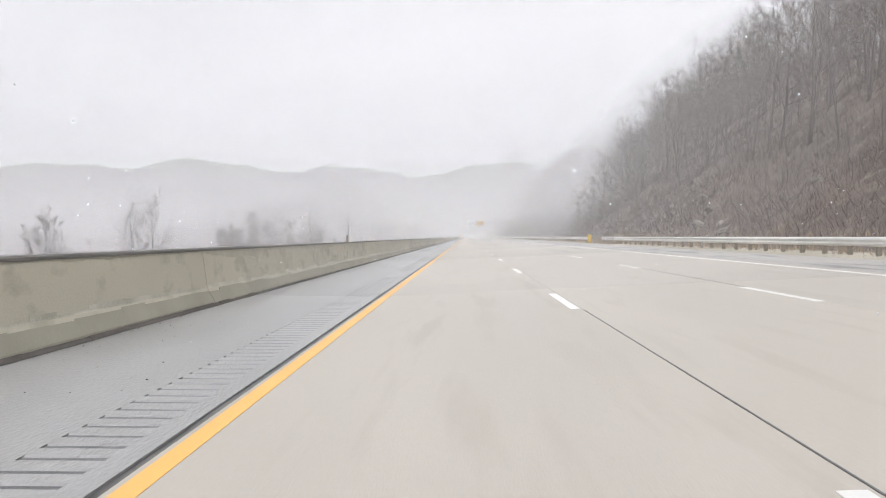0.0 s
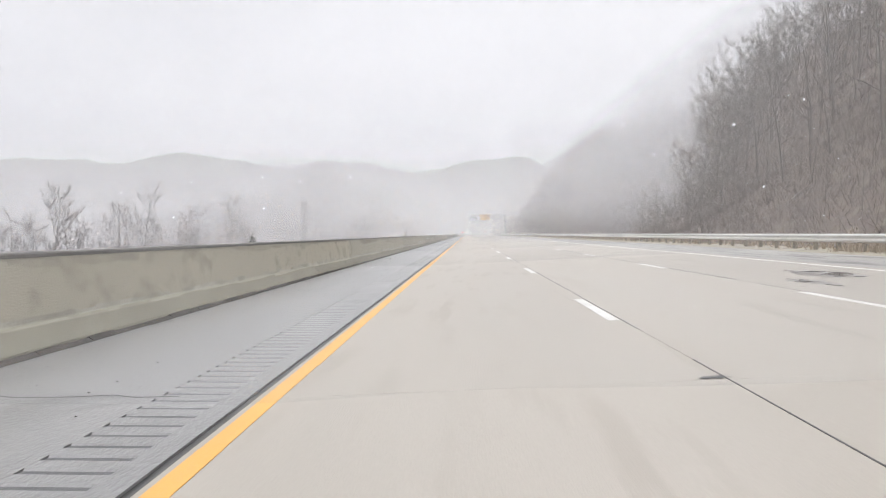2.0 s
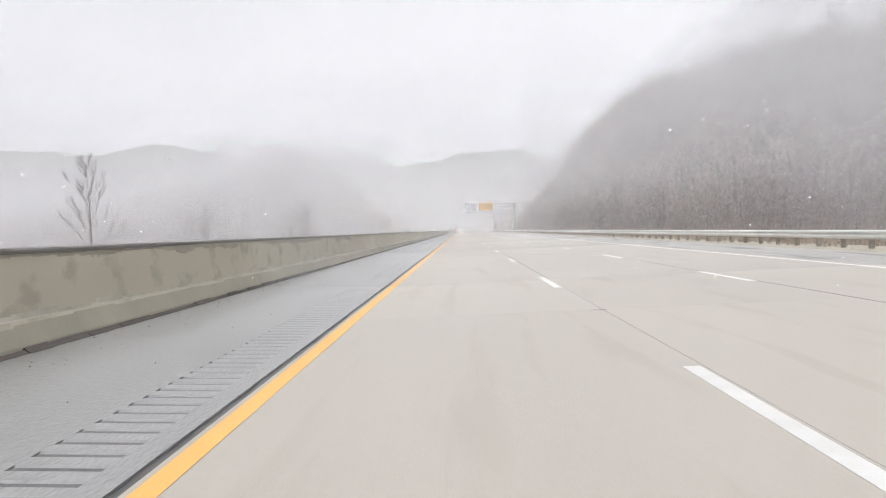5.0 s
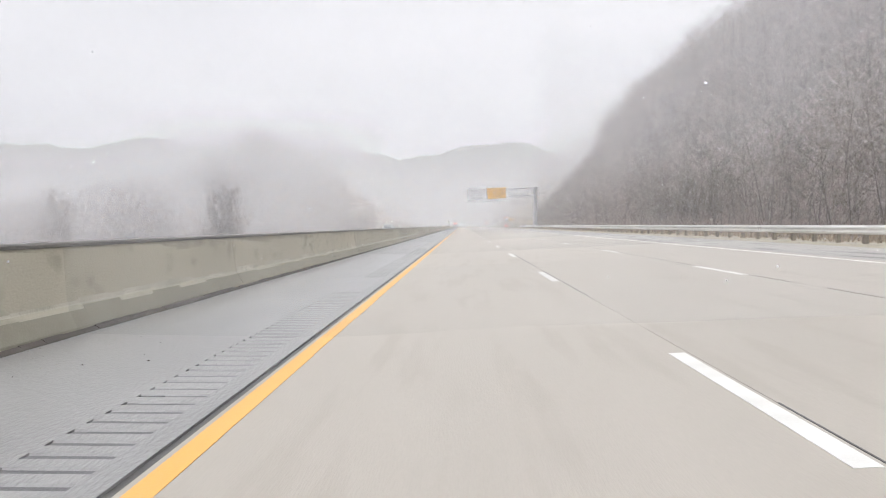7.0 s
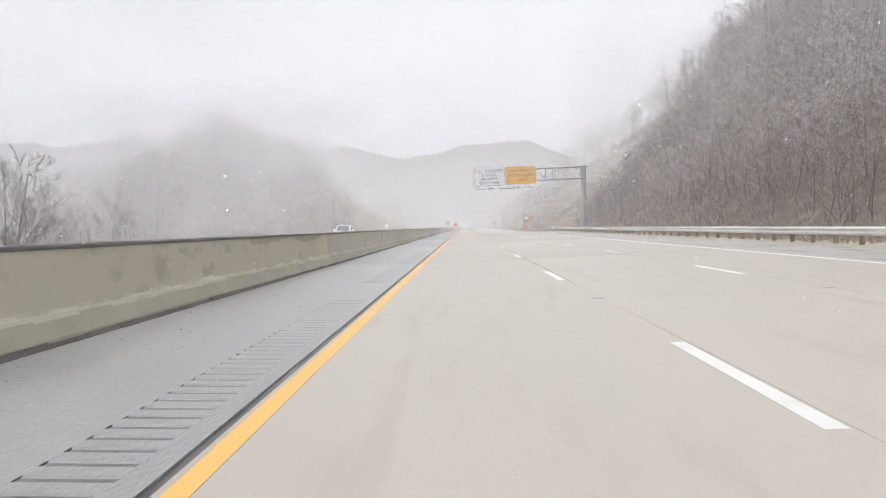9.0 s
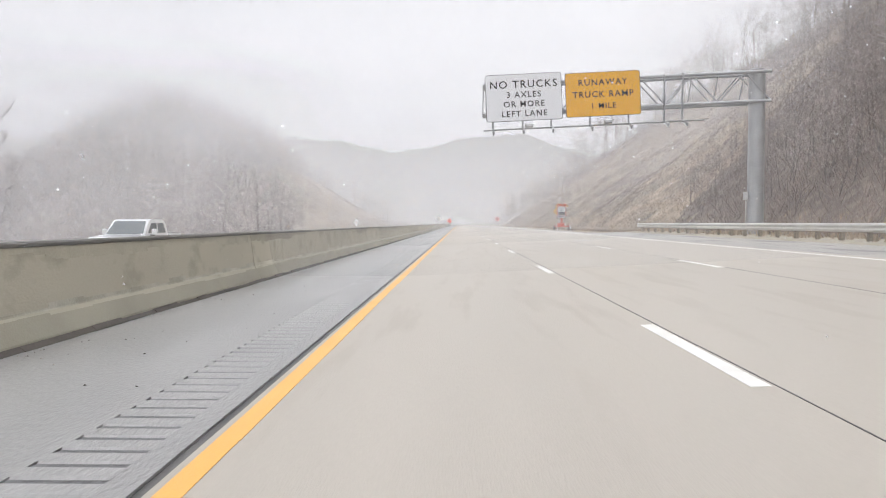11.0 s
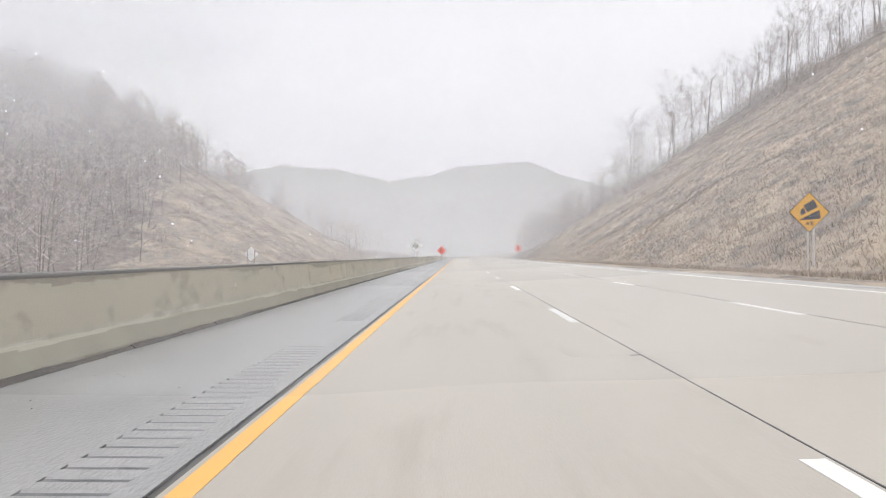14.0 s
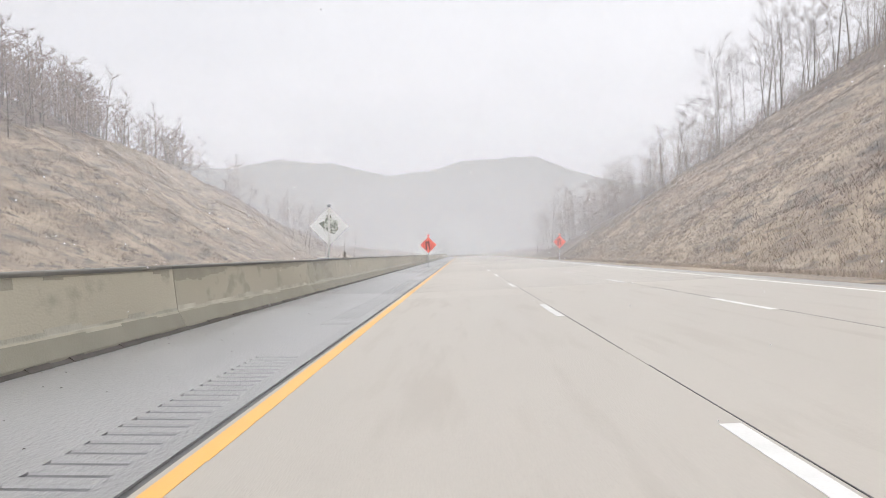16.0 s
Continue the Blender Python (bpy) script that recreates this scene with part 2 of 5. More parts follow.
def arrays(name, verts, faces, mat, parent=None, smooth=False):
    me = bpy.data.meshes.new(name)
    me.from_pydata([tuple(v) for v in verts], [], [tuple(f) for f in faces])
    me.update()
    if smooth:
        me.polygons.foreach_set("use_smooth", [True] * len(me.polygons))
    me.materials.append(mat)
    ob = new(name, me)
    ob.parent = parent
    return ob


def empty(name, label, category, at=(0, 0, 0), group="", kind="", turn=0.0):
    ob = new(name)
    ob.matrix_basis = pose(*at, 0, 0, turn)
    return tagged(ob, label, category, group, kind)


def box(bm, size, at, bevel=0.0, turn=(0, 0, 0)):
    m = Matrix.Translation(at) @ Euler([radians(a) for a in turn]).to_matrix().to_4x4() @ Matrix.Diagonal((*size, 1))
    made = bmesh.ops.create_cube(bm, size=1, matrix=m)
    if bevel:
        edges = list({e for v in made["verts"] for e in v.link_edges})
        bmesh.ops.bevel(bm, geom=edges, offset=bevel, segments=1, affect="EDGES")


def rod(bm, a, b, r, sides=8):
    a, b = Vector(a), Vector(b)
    d = b - a
    m = Matrix.Translation((a + b) / 2) @ d.to_track_quat("Z", "Y").to_matrix().to_4x4()
    bmesh.ops.create_cone(bm, cap_ends=True, segments=sides, radius1=r, radius2=r, depth=d.length, matrix=m)


def plate(bm, outline, thick, m):
    """A flat board: outline in its own x and z, thickness along y."""
    front = [bm.verts.new(m @ Vector((x, 0, z))) for x, z in outline]
    back = [bm.verts.new(m @ Vector((x, thick, z))) for x, z in outline]
    bm.faces.new(front)
    bm.faces.new(back[::-1])
    k = len(outline)
    for i in range(k):
        bm.faces.new((front[i], back[i], back[(i + 1) % k], front[(i + 1) % k]))


def lettering(words, size, at, mat, parent, name="lettering", squeeze=1.0):
    """Raised letters that face -y, centred at a place of the parent."""
    cu = bpy.data.curves.new(name, "FONT")
    cu.body, cu.size, cu.align_x, cu.align_y, cu.extrude = words, size, "CENTER", "CENTER", 0.004
    cu.resolution_u = 3
    cu.space_character = 1.2
    cu.offset = 0.006
    tmp = bpy.data.objects.new(name, cu)
    scene.collection.objects.link(tmp)
    me = bpy.data.meshes.new_from_object(tmp.evaluated_get(bpy.context.evaluated_depsgraph_get()))
    bpy.data.objects.remove(tmp)
    me.materials.clear()
    me.materials.append(mat)
    ob = new(name, me)
    ob.parent = parent
    ob.matrix_basis = pose(*at, 90, 0, 0) @ Matrix.Diagonal((squeeze, 1, 1, 1))
    return ob


def smooth(v, lo, hi):
    t = np.clip((np.asarray(v, float) - lo) / (hi - lo), 0, 1)
    return t * t * (3 - 2 * t)


def wave(x, y, scale, seed):
    """A cheap, repeatable roughness of the land, about -1 to 1."""
    r = np.random.RandomState(seed)
    total = np.zeros(np.broadcast(x, y).shape)
    for i in range(7):
        a, p = r.uniform(0, 6.28), r.uniform(0, 6.28)
        f = 6.28 / (scale * r.uniform(0.5, 1.6))
        total = total + np.sin((x * math.cos(a) + y * math.sin(a)) * f + p)
    return total / 4.0


def lattice(x, y, scale, seed):
    """Irregular value noise, about -1 to 1."""
    table = np.random.RandomState(seed).uniform(-1, 1, (64, 64))
    total, part_of = 0.0, 1.0
    for k in range(3):
        u, v = np.asarray(x, float) / scale + 7.3 * k, np.asarray(y, float) / scale + 3.1 * k
        i, j = np.floor(u).astype(int), np.floor(v).astype(int)
        fu, fv = u - i, v - j
        fu, fv = fu * fu * (3 - 2 * fu), fv * fv * (3 - 2 * fv)
        a, b = table[i % 64, j % 64], table[(i + 1) % 64, j % 64]
        p, q = table[i % 64, (j + 1) % 64], table[(i + 1) % 64, (j + 1) % 64]
        total = total + part_of * ((a * (1 - fu) + b * fu) * (1 - fv) + (p * (1 - fu) + q * fu) * fv)
        scale, part_of = scale * 0.47, part_of * 0.55
    return total


# ---- the land ----
FALL = 0.0483          # cross fall of the carriageway, rising to the right
LANE = 3.66
EDGE = 10.76           # right edge line
RAIL_X = 15.2


def land(x, y):
    """Height of the natural ground."""
    x, y = np.asarray(x, float), np.asarray(y, float)
    rough = wave(x, y, 26, 3) * 1.1 + wave(x, y, 9, 5) * 0.35
    # right-hand side: steep wooded hill, hollow, second hill with the grass cut
    d = np.maximum(x - 17.5, 0)
    first = 1.12 * (1 - smooth(y - 2.9 * (np.clip(x, 17, 58) - 21) + wave(x, y, 60, 8) * 3, 98, 152))
    second = smooth(y, 215, 345) * (1.40 - 0.40 * smooth(y, 405, 450)) * (1 - 0.86 * smooth(y, 600, 720))
    slope = np.where(d < 62, 0.68 * d, 42.2 + 11 * (1 - np.exp(-(d - 62) / 30)))
    crest = np.interp(y, [-60, 0, 60, 105, 150], [22, 17, 19, 31, 44])
    one = slope * first
    one = np.where(one > crest * 0.75, crest * 0.75 + (one - crest * 0.75) * 0.22, one)
    two = slope * second
    brow = np.interp(y, [230, 330, 410, 450], [20, 29, 30, 70]) + 3.0 * lattice(x, y, 30, 71) * (1 - smooth(y, 405, 440))
    two = np.where(two > brow, brow + (two - brow) * 0.16, two)
    right = np.maximum(np.maximum(one, two), slope * 0.05)
    gully = lattice(x * 0.8, y * 0.6 + 0.3 * x, 11, 14) * 0.32
    right = right + (rough * (1 - 0.6 * smooth(y, 400, 440)) + gully * smooth(y, 395, 430)) * np.minimum(d / 8, 1)
    # left-hand side: valley, then the cone-shaped hill with its own cut
    e = np.maximum(-x - 23.5, 0)
    valley = -7.5 * smooth(e, 0, 26) * (1 - smooth(y, 430, 540))
    shape = smooth(y - np.clip(e - 60, 0, 60), 470, 590) * (1 - 0.80 * smooth(y, 640, 790))
    cone = np.interp(e, [0, 4, 40, 85, 116, 170, 400], [0, 1, 22, 40, 25, 12, 8])
    left = valley + cone * shape + rough * np.minimum(e / 14, 1) * 0.8
    verge = np.where(x > 0, np.minimum(x, 17.5) * FALL - 0.16 + 0.11 * smooth(x, 13.2, 14.3), -0.24 - 0.027 * np.clip(-x - 3.9, 0, 16))
    verge = verge - 0.27 * smooth(x, 11.1, 14.1) * smooth(y, 396, 408)
    return verge + np.where(x > 0, right, left)


def strip(name, xs, ys, height, mat, label, category, smooth_faces=True):
    gx, gy = np.meshgrid(xs, ys)
    gz = height(gx, gy)
    w, n = len(xs), len(ys)
    verts = np.stack([gx.ravel(), gy.ravel(), gz.ravel()], 1)
    faces = [(j * w + i, j * w + i + 1, (j + 1) * w + i + 1, (j + 1) * w + i) for j in range(n - 1) for i in range(w - 1)]
    ob = arrays(name, verts, faces, mat, smooth=smooth_faces)
    return tagged(ob, label, category, kind="structure")


xs = np.unique(np.concatenate([np.linspace(-4000, -300, 12), np.linspace(-300, -24, 80), np.linspace(-23, 12, 6), [13.9, 15.0, 15.9, 16.7, 17.3], np.linspace(18, 80, 64), np.linspace(82, 300, 50), np.linspace(300, 4000, 12)]))
ys = np.unique(np.concatenate([np.linspace(-900, -60, 12), np.linspace(-50, 385, 130), np.linspace(387, 625, 160), np.linspace(630, 820, 50), np.linspace(830, 1400, 40), np.linspace(1500, 4400, 12)]))
ground = strip("ground", xs, ys, land, LITTER, "brown leaf-littered winter ground with steep hillsides", "ground")
# the mown cut slopes carry dry grass
grass_index = 1
ground.data.materials.append(DRY_GRASS)
ground.data.materials.append(GRAVEL)
for poly in ground.data.polygons:
    c = poly.center
    on_cut = 16 < c.x < 62 + 12 * math.sin(c.y * 0.05) and 396 + 0.45 * (c.x - 17) < c.y < 606
    verge_strip = 14 < c.x < 16.6
    if verge_strip and c.y < 400:
        poly.material_index = 2
    elif on_cut or verge_strip or (-72 < c.x < -21 and 492 + (-30 - c.x) * 3.2 < c.y < 700):
        poly.material_index = grass_index

# ---- carriageway ----
START, STOP = -28.4, 760.0


def ribbon(bm, x0, x1, y0, y1, z0, z1, depth=0.2):
    a = [bm.verts.new(p) for p in ((x0, y0, z0), (x1, y0, z1), (x1, y1, z1), (x0, y1, z0))]
    b = [bm.verts.new((v.co.x, v.co.y, v.co.z - depth)) for v in a]
    bm.faces.new(a)
    for i in range(4):
        bm.faces.new((a[i], b[i], b[(i + 1) % 4], a[(i + 1) % 4]))


road = empty("road", "pale worn concrete motorway carriageway with three lanes", "road", kind="structure")
SLAB = 24.37
for lane in range(3):
    x0, x1 = lane * LANE + (0.003 if lane else -0.14), (lane + 1) * LANE - 0.003
    if lane == 2:
        x1 = EDGE + 0.35
    bm = bmesh.new()
    ribbon(bm, x0, x1, 0.002, SLAB - 0.002, x0 * FALL, x1 * FALL)
    slab = part("slab", bm, CONCRETE, road)
    slab.location.y = START
    for k in range(1, int((STOP - START) / SLAB)):
        o = slab.copy()
        scene.collection.objects.link(o)
        o.location.y = START + k * SLAB
bm = bmesh.new()
ribbon(bm, -0.10, EDGE + 0.3, START, STOP, -0.10 * FALL - 0.02, (EDGE + 0.3) * FALL - 0.02)
part("joint_bed", bm, DARK_SEAL, road)
rng = random.Random(4)
for lane in (1, 2):
    bm = bmesh.new()
    y = START
    while y < STOP:
        run = rng.uniform(3, 16)
        w = rng.uniform(0.004, 0.009) if lane == 1 else 0.004
        x = lane * LANE + rng.uniform(-0.006, 0.006)
        if rng.random() < 0.82:
            ribbon(bm, x - w, x + w, y, min(y + run, STOP), x * FALL + 0.004, x * FALL + 0.004, 0.02)
        y += run + rng.uniform(0, 2.2)
    part("sealed_joint", bm, DARK_SEAL, road)


def shoulder(name, x0, x1, z0, z1, label, mat=ASPHALT):
    bm = bmesh.new()
    ribbon(bm, x0, x1, START, STOP, z0, z1)
    return tagged(part(name, bm, mat), label, "shoulder", kind="structure")


shoulder("pavement_left", -3.3, -0.95, 0.0, 0.0, "wet grey asphalt median shoulder beside the barrier")
shoulder("pavement_left_edge", -0.40, -0.22, 0.0, -0.01, "wet grey asphalt strip between rumble strip and edge line")
bm = bmesh.new()
rows = []
for y, drop in ((START, 0.03), (396.0, 0.03), (402.0, 0.15), (408.0, 0.28), (STOP, 0.28)):
    a, b = EDGE + 0.36, 14.1
    rows.append([bm.verts.new(p) for p in ((a, y, a * FALL - 0.2), (a, y, a * FALL - 0.006), (b, y, b * FALL - drop), (b, y, b * FALL - drop - 0.2))])
for one, two in zip(rows, rows[1:]):
    for k in range(3):
        bm.faces.new((one[k], one[k + 1], two[k + 1], two[k]))
tagged(part("pavement_right", bm, OUTER_ASPHALT), "grey asphalt outer shoulder with dark damp streaks", "shoulder", kind="structure")
shoulder("pavement_far", -19.5, -3.9, -0.15 - 15.6 * 0.027, -0.15, "concrete carriageway beyond the median barrier", CONCRETE)
bm = bmesh.new()
ribbon(bm, -0.22, -0.115, START, STOP, -0.028, -0.028, 0.1)
tagged(part("trim_joint", bm, DARK_SEAL), "dark open joint between shoulder and slabs", "road joint", kind="structure")

bm = bmesh.new()
y = START
while y < STOP:
    ribbon(bm, -0.085 + rng.uniform(-0.008, 0.004), 0.075 + rng.uniform(-0.006, 0.006), y, y + 3.0, 0.001, 0.0076, 0.01)
    y += 3.0
tagged(part("yellow_edge_line", bm, YELLOW_PAINT), "worn yellow painted edge line along the inner lane", "road marking", kind="structure")
bm = bmesh.new()
ribbon(bm, EDGE - 0.07, EDGE + 0.07, START, STOP, (EDGE - 0.07) * FALL + 0.004, (EDGE + 0.07) * FALL + 0.004, 0.01)
tagged(part("white_edge_line", bm, WHITE_PAINT), "white painted edge line along the outer lane", "road marking", kind="structure")

DASH_END, DASH, CYCLE = 15.6, 3.3, 12.19
for lane, off in ((1, -0.11), (2, -0.08)):
    bm = bmesh.new()
    x = lane * LANE + off
    half = 0.075
    outline = [(-half, 0), (half, 0.0), (half - 0.004, DASH * 0.5), (half, DASH), (-half, DASH), (-half + 0.005, DASH * 0.4)]
    top = [bm.verts.new((dx, dy, dx * FALL + 0.004)) for dx, dy in outline]
    low = [bm.verts.new((dx, dy, dx * FALL - 0.003)) for dx, dy in outline]
    bm.faces.new(top)
    for i in range(6):
        bm.faces.new((top[i], low[i], low[(i + 1) % 6], top[(i + 1) % 6]))
    first = tagged(part("lane_dash", bm, WHITE_PAINT), "white painted lane dash on pale concrete", "road marking", "lane dashes")
    y0 = DASH_END - DASH - 3 * CYCLE - (0.55 if lane == 2 else 0)
    first.location = (x, y0, x * FALL)
    for k in range(1, 58):
        copy_thing(first, pose(x, y0 + k * CYCLE, x * FALL))

# spalled corners where slab joints meet the lane joints
rng = random.Random(7)
first = None
for k in range(23):
    for lane in (1, 2):
        yj = START + 24.37 * (k + 1)
        if yj > 640 or (lane == 2 and k % 3 == 1):
            continue
        bm = bmesh.new()
        ring = []
        n = 11
        for i in range(n):
            a = 6.283 * i / n
            r = rng.uniform(0.4, 1.0)
            ring.append(bm.verts.new((math.cos(a) * 0.17 * r - 0.05, math.sin(a) * 0.08 * r, 0)))
        bm.faces.new(ring)
        spall = tagged(part("spalled_patch", bm, DARK_SEAL), "dark spalled patch at a slab joint", "road damage", "spalled patches")
        spall.location = (lane * LANE - 0.03, yj + rng.uniform(-0.2, 0.2), (lane * LANE - 0.03) * FALL + 0.0065)
        spall.rotation_euler = (0, -math.atan(FALL), 0)
# damp patches on the outer lane
for x, y, w, l in ((8.0, 49.5, 0.55, 1.6), (8.3, 55.5, 0.35, 1.1), (9.9, 50.6, 0.7, 2.2), (10.2, 57.0, 0.4, 1.5), (8.3, 77.9, 0.3, 1.3), (9.4, 80.0, 0.5, 1.8), (10.0, 74.0, 0.35, 1.5), (8.1, 377.6, 0.9, 1.1), (9.3, 379.5, 0.6, 0.8)):
    bm = bmesh.new()
    ring = [bm.verts.new((math.cos(6.283 * i / 17) * w * rng.uniform(0.5, 1.1), math.sin(6.283 * i / 17) * l * rng.uniform(0.55, 1.1), 0)) for i in range(17)]
    bm.faces.new(ring)
    o = tagged(part("damp_patch", bm, DAMP), "dark damp patch on pale concrete", "damp patch", "damp patches")
    o.location, o.rotation_euler = (x, y, x * FALL + 0.004), (0, -math.atan(FALL), 0)
# cracks across the median shoulder at the slab joints
for k in (3, 4, 10, 17):
    yj = START + 24.37 * (k + 1)
    bm = bmesh.new()
    x = -3.0
    y = yj
    while x < -0.98:
        nx, ny = x + rng.uniform(0.15, 0.35), yj + rng.uniform(-0.07, 0.07)
        q = [bm.verts.new(p) for p in ((x, y, 0.003), (nx, ny, 0.003), (nx, ny + 0.025, 0.003), (x, y + 0.025, 0.003))]
        bm.faces.new(q)
        x, y = nx, ny
    tagged(part("shoulder_crack", bm, DARK_SEAL), "thin dark crack across the asphalt shoulder", "crack", "shoulder cracks")
rng = random.Random(4)
# milled rumble strip, in lengths with plain gaps
verts, faces = [], []
y = -29.4
while y < 740:
    milled = int(y / 4.2) % 7 != 5
    for k in range(16):
        yy = y + k * 0.2625
        i = len(verts)
        a, b = -0.95 + rng.uniform(0, 0.012), -0.40
        for dy, z in ((0, 0.0), (0.15, 0.0), (0.172, -0.008), (0.232, -0.009), (0.2625, 0.0)):
            verts += [(a if z else -0.95, yy + dy, z if milled else 0.0), (b, yy + dy, z if milled else 0.0)]
        faces += [(i + 2 * j, i + 2 * j + 1, i + 2 * j + 3, i + 2 * j + 2) for j in range(4)]
    y += 4.2
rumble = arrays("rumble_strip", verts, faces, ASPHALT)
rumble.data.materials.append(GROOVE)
# the sunken faces take the near-black groove colour
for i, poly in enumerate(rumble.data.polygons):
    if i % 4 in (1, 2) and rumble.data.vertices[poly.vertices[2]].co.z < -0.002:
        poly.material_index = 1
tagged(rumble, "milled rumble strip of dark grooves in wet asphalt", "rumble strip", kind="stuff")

# ---- median barrier ----
barrier = empty("median_barrier", "weathered grey concrete median barrier with dark wet cap", "barrier", kind="structure")
JOINTS = [-30.0, 14.7, 51.0, 87.0, 123.0, 160.0, 196.0, 232.3, 256.8, 305.0, 353.5, 398.4, 426.4, 450.6, 499.1, 516.4, 560.0, 604.0, 650.0, 700.0, 760.0]


def section(bm, prof, y0, y1, closed=True):
    """A length of wall: profile in x and z."""
    a = [bm.verts.new((x, y0, z)) for x, z in prof]
    b = [bm.verts.new((x, y1, z)) for x, z in prof]
    k = len(prof)
    for i in range(k if closed else k - 1):
        j = (i + 1) % k
        bm.faces.new((a[i], a[j], b[j], b[i]))
    if closed:
        bm.faces.new(a[::-1])
        bm.faces.new(b)


for y0, y1 in zip(JOINTS, JOINTS[1:]):
    bm = bmesh.new()
    section(bm, [(-3.14, -0.05), (-3.16, 0.07), (-3.31, 0.34), (-3.405, 1.06), (-3.655, 1.06), (-3.75, 0.34), (-3.92, 0.06), (-3.92, -0.05)], y0 + 0.012, y1 - 0.012)
    body = part("barrier_wall", bm, BARRIER, barrier)
    bm = bmesh.new()
    section(bm, [(-3.392, 1.062), (-3.40, 1.105), (-3.42, 1.125), (-3.64, 1.125), (-3.66, 1.105), (-3.668, 1.062)], y0 + 0.012, y1 - 0.012)
    part("cap", bm, BARRIER_CAP, body, "dark wet-stained concrete cap")
    bm = bmesh.new()
    y = y0 + 0.02
    while y < y1 - 0.05:
        ye = min(y + rng.uniform(0.5, 1.6), y1 - 0.02)
        low = rng.uniform(0.0, 0.05)
        section(bm, [(-3.150, 0.03), (-3.157, 0.072), (-3.29 + low * 0.5, 0.315 - low), (-3.33, 0.31 - low)], y, ye)
        y = ye
    part("toe", bm, BARRIER_TOE, body, "darker road-stained sloping toe")
    bm = bmesh.new()
    y = y0 + 0.02
    while y < y1 - 0.05:
        ye = min(y + rng.uniform(0.3, 1.1), y1 - 0.02)
        up = rng.uniform(0.015, 0.09)
        section(bm, [(-3.300, 0.33), (-3.307, 0.345), (-3.309 - up * 0.13, 0.345 + up), (-3.34, 0.345)], y, ye)
        y = ye
    part("scraped_edge", bm, BARRIER_EDGE, body, "pale scraped line along the toe")
    bm = bmesh.new()
    y = y0 + 0.02
    while y < y1 - 0.3:
        ye = min(y + rng.uniform(0.06, 0.3), y1 - 0.02)
        if lattice(y * 0.11, 3.0, 1, 57) > -0.25:
            low = 1.055 - max(0.02, rng.uniform(0.03, 0.08) + 0.12 * float(lattice(y * 0.3, 9.0, 1, 58)))
            face = -3.405 + (1.06 - low) * 0.132
            section(bm, [(-3.402, 1.058), (face + 0.003, low), (face - 0.02, low), (-3.43, 1.058)], y, ye)
        y = ye
    part("run_down_stain", bm, WALL_STAIN, body, "dark wet stain below the cap")
bm = bmesh.new()
y = START
while y < STOP:
    ye = y + rng.uniform(0.3, 1.1)
    section(bm, [(-3.055 + rng.uniform(-0.012, 0.015), 0.003), (-3.135, 0.052 + rng.uniform(-0.012, 0.014)), (-3.18, 0.0)], y, ye)
    y = ye
tagged(part("gutter_grit", bm, GRIME), "dark wet grit along the foot of the barrier", "grit", kind="stuff")

# ---- guard rail ----
RAIL_GROUND = RAIL_X * FALL - 0.05


def guard_rail(y0, y1, label):
    rail = empty("guard_rail", label, "guard rail", (RAIL_X, y0, RAIL_GROUND), "guard rails")
    span = y1 - y0
    prof = [(0.0, 0.0), (-0.07, 0.04), (-0.08, 0.085), (-0.02, 0.14), (-0.02, 0.17), (-0.08, 0.225), (-0.07, 0.27), (0.0, 0.312)]
    prof = prof + [(x + 0.012, z) for x, z in prof[::-1]]
    y = 0.0
    while y < span:
        ye = min(y + 7.62, span)
        bm = bmesh.new()
        section(bm, [(x + 0.003 * (round(y / 7.62) % 2), z + 0.34) for x, z in prof], y + 0.002, ye - 0.002)
        part("beam", bm, STEEL, rail)
        y = ye
    bm = bmesh.new()
    box(bm, (0.15, 0.15, 1.1), (0, 0, 0), 0.012)
    post = part("post", bm, POST_WOOD, rail)
    bm = bmesh.new()
    box(bm, (0.17, 0.14, 0.34), (0, 0, 0), 0.01)
    block = part("spacer_block", bm, POST_WOOD, rail)
    post.location, block.location = (0.27, 0.3, 0.05), (0.10, 0.3, 0.495)
    k = 1
    while 0.3 + k * 1.905 < span:
        for src in (post, block):
            o = src.copy()
            scene.collection.objects.link(o)
            o.location.y = 0.3 + k * 1.905
        k += 1
    return rail


near_rail = guard_rail(-30.0, 75.3, "galvanised steel guard rail on wooden posts below the hillside")
long_rail = guard_rail(84.0, 395.0, "long galvanised steel guard rail on wooden posts")
bm = bmesh.new()
box(bm, (0.34, 0.14, 0.72), (0, 0, 0.52), 0.03, (0, 6, 0))
box(bm, (0.14, 0.14, 0.4), (0.05, 0.1, 0.15), 0.01)
box(bm, (0.22, 0.9, 0.28), (0.05, 0.48, 0.50), 0.04)
nose = tagged(part("end_terminal", bm, plain("yellow_terminal", (0.80, 0.50, 0.02), 0.5)), "yellow crash terminal at the guard rail end", "terminal")
nose.location = (RAIL_X - 0.05, 82.6, RAIL_GROUND)
bm = bmesh.new()
for k in range(7):
    a = math.pi * k / 6
    rod(bm, (0.02, 0.16 * math.sin(a), 0.34 + 0.156 - 0.156 * math.cos(a)), (0.02, 0.16 * math.sin(a) + 0.01, 0.34 + 0.18 - 0.156 * math.cos(a)), 0.03, 6)
box(bm, (0.03, 0.35, 0.31), (0, 0.17, 0.496), 0.01)
end_shoe = part("end_shoe", bm, STEEL, long_rail, "flared steel end shoe")
end_shoe.location = (0.0, 311.0, 0.0)

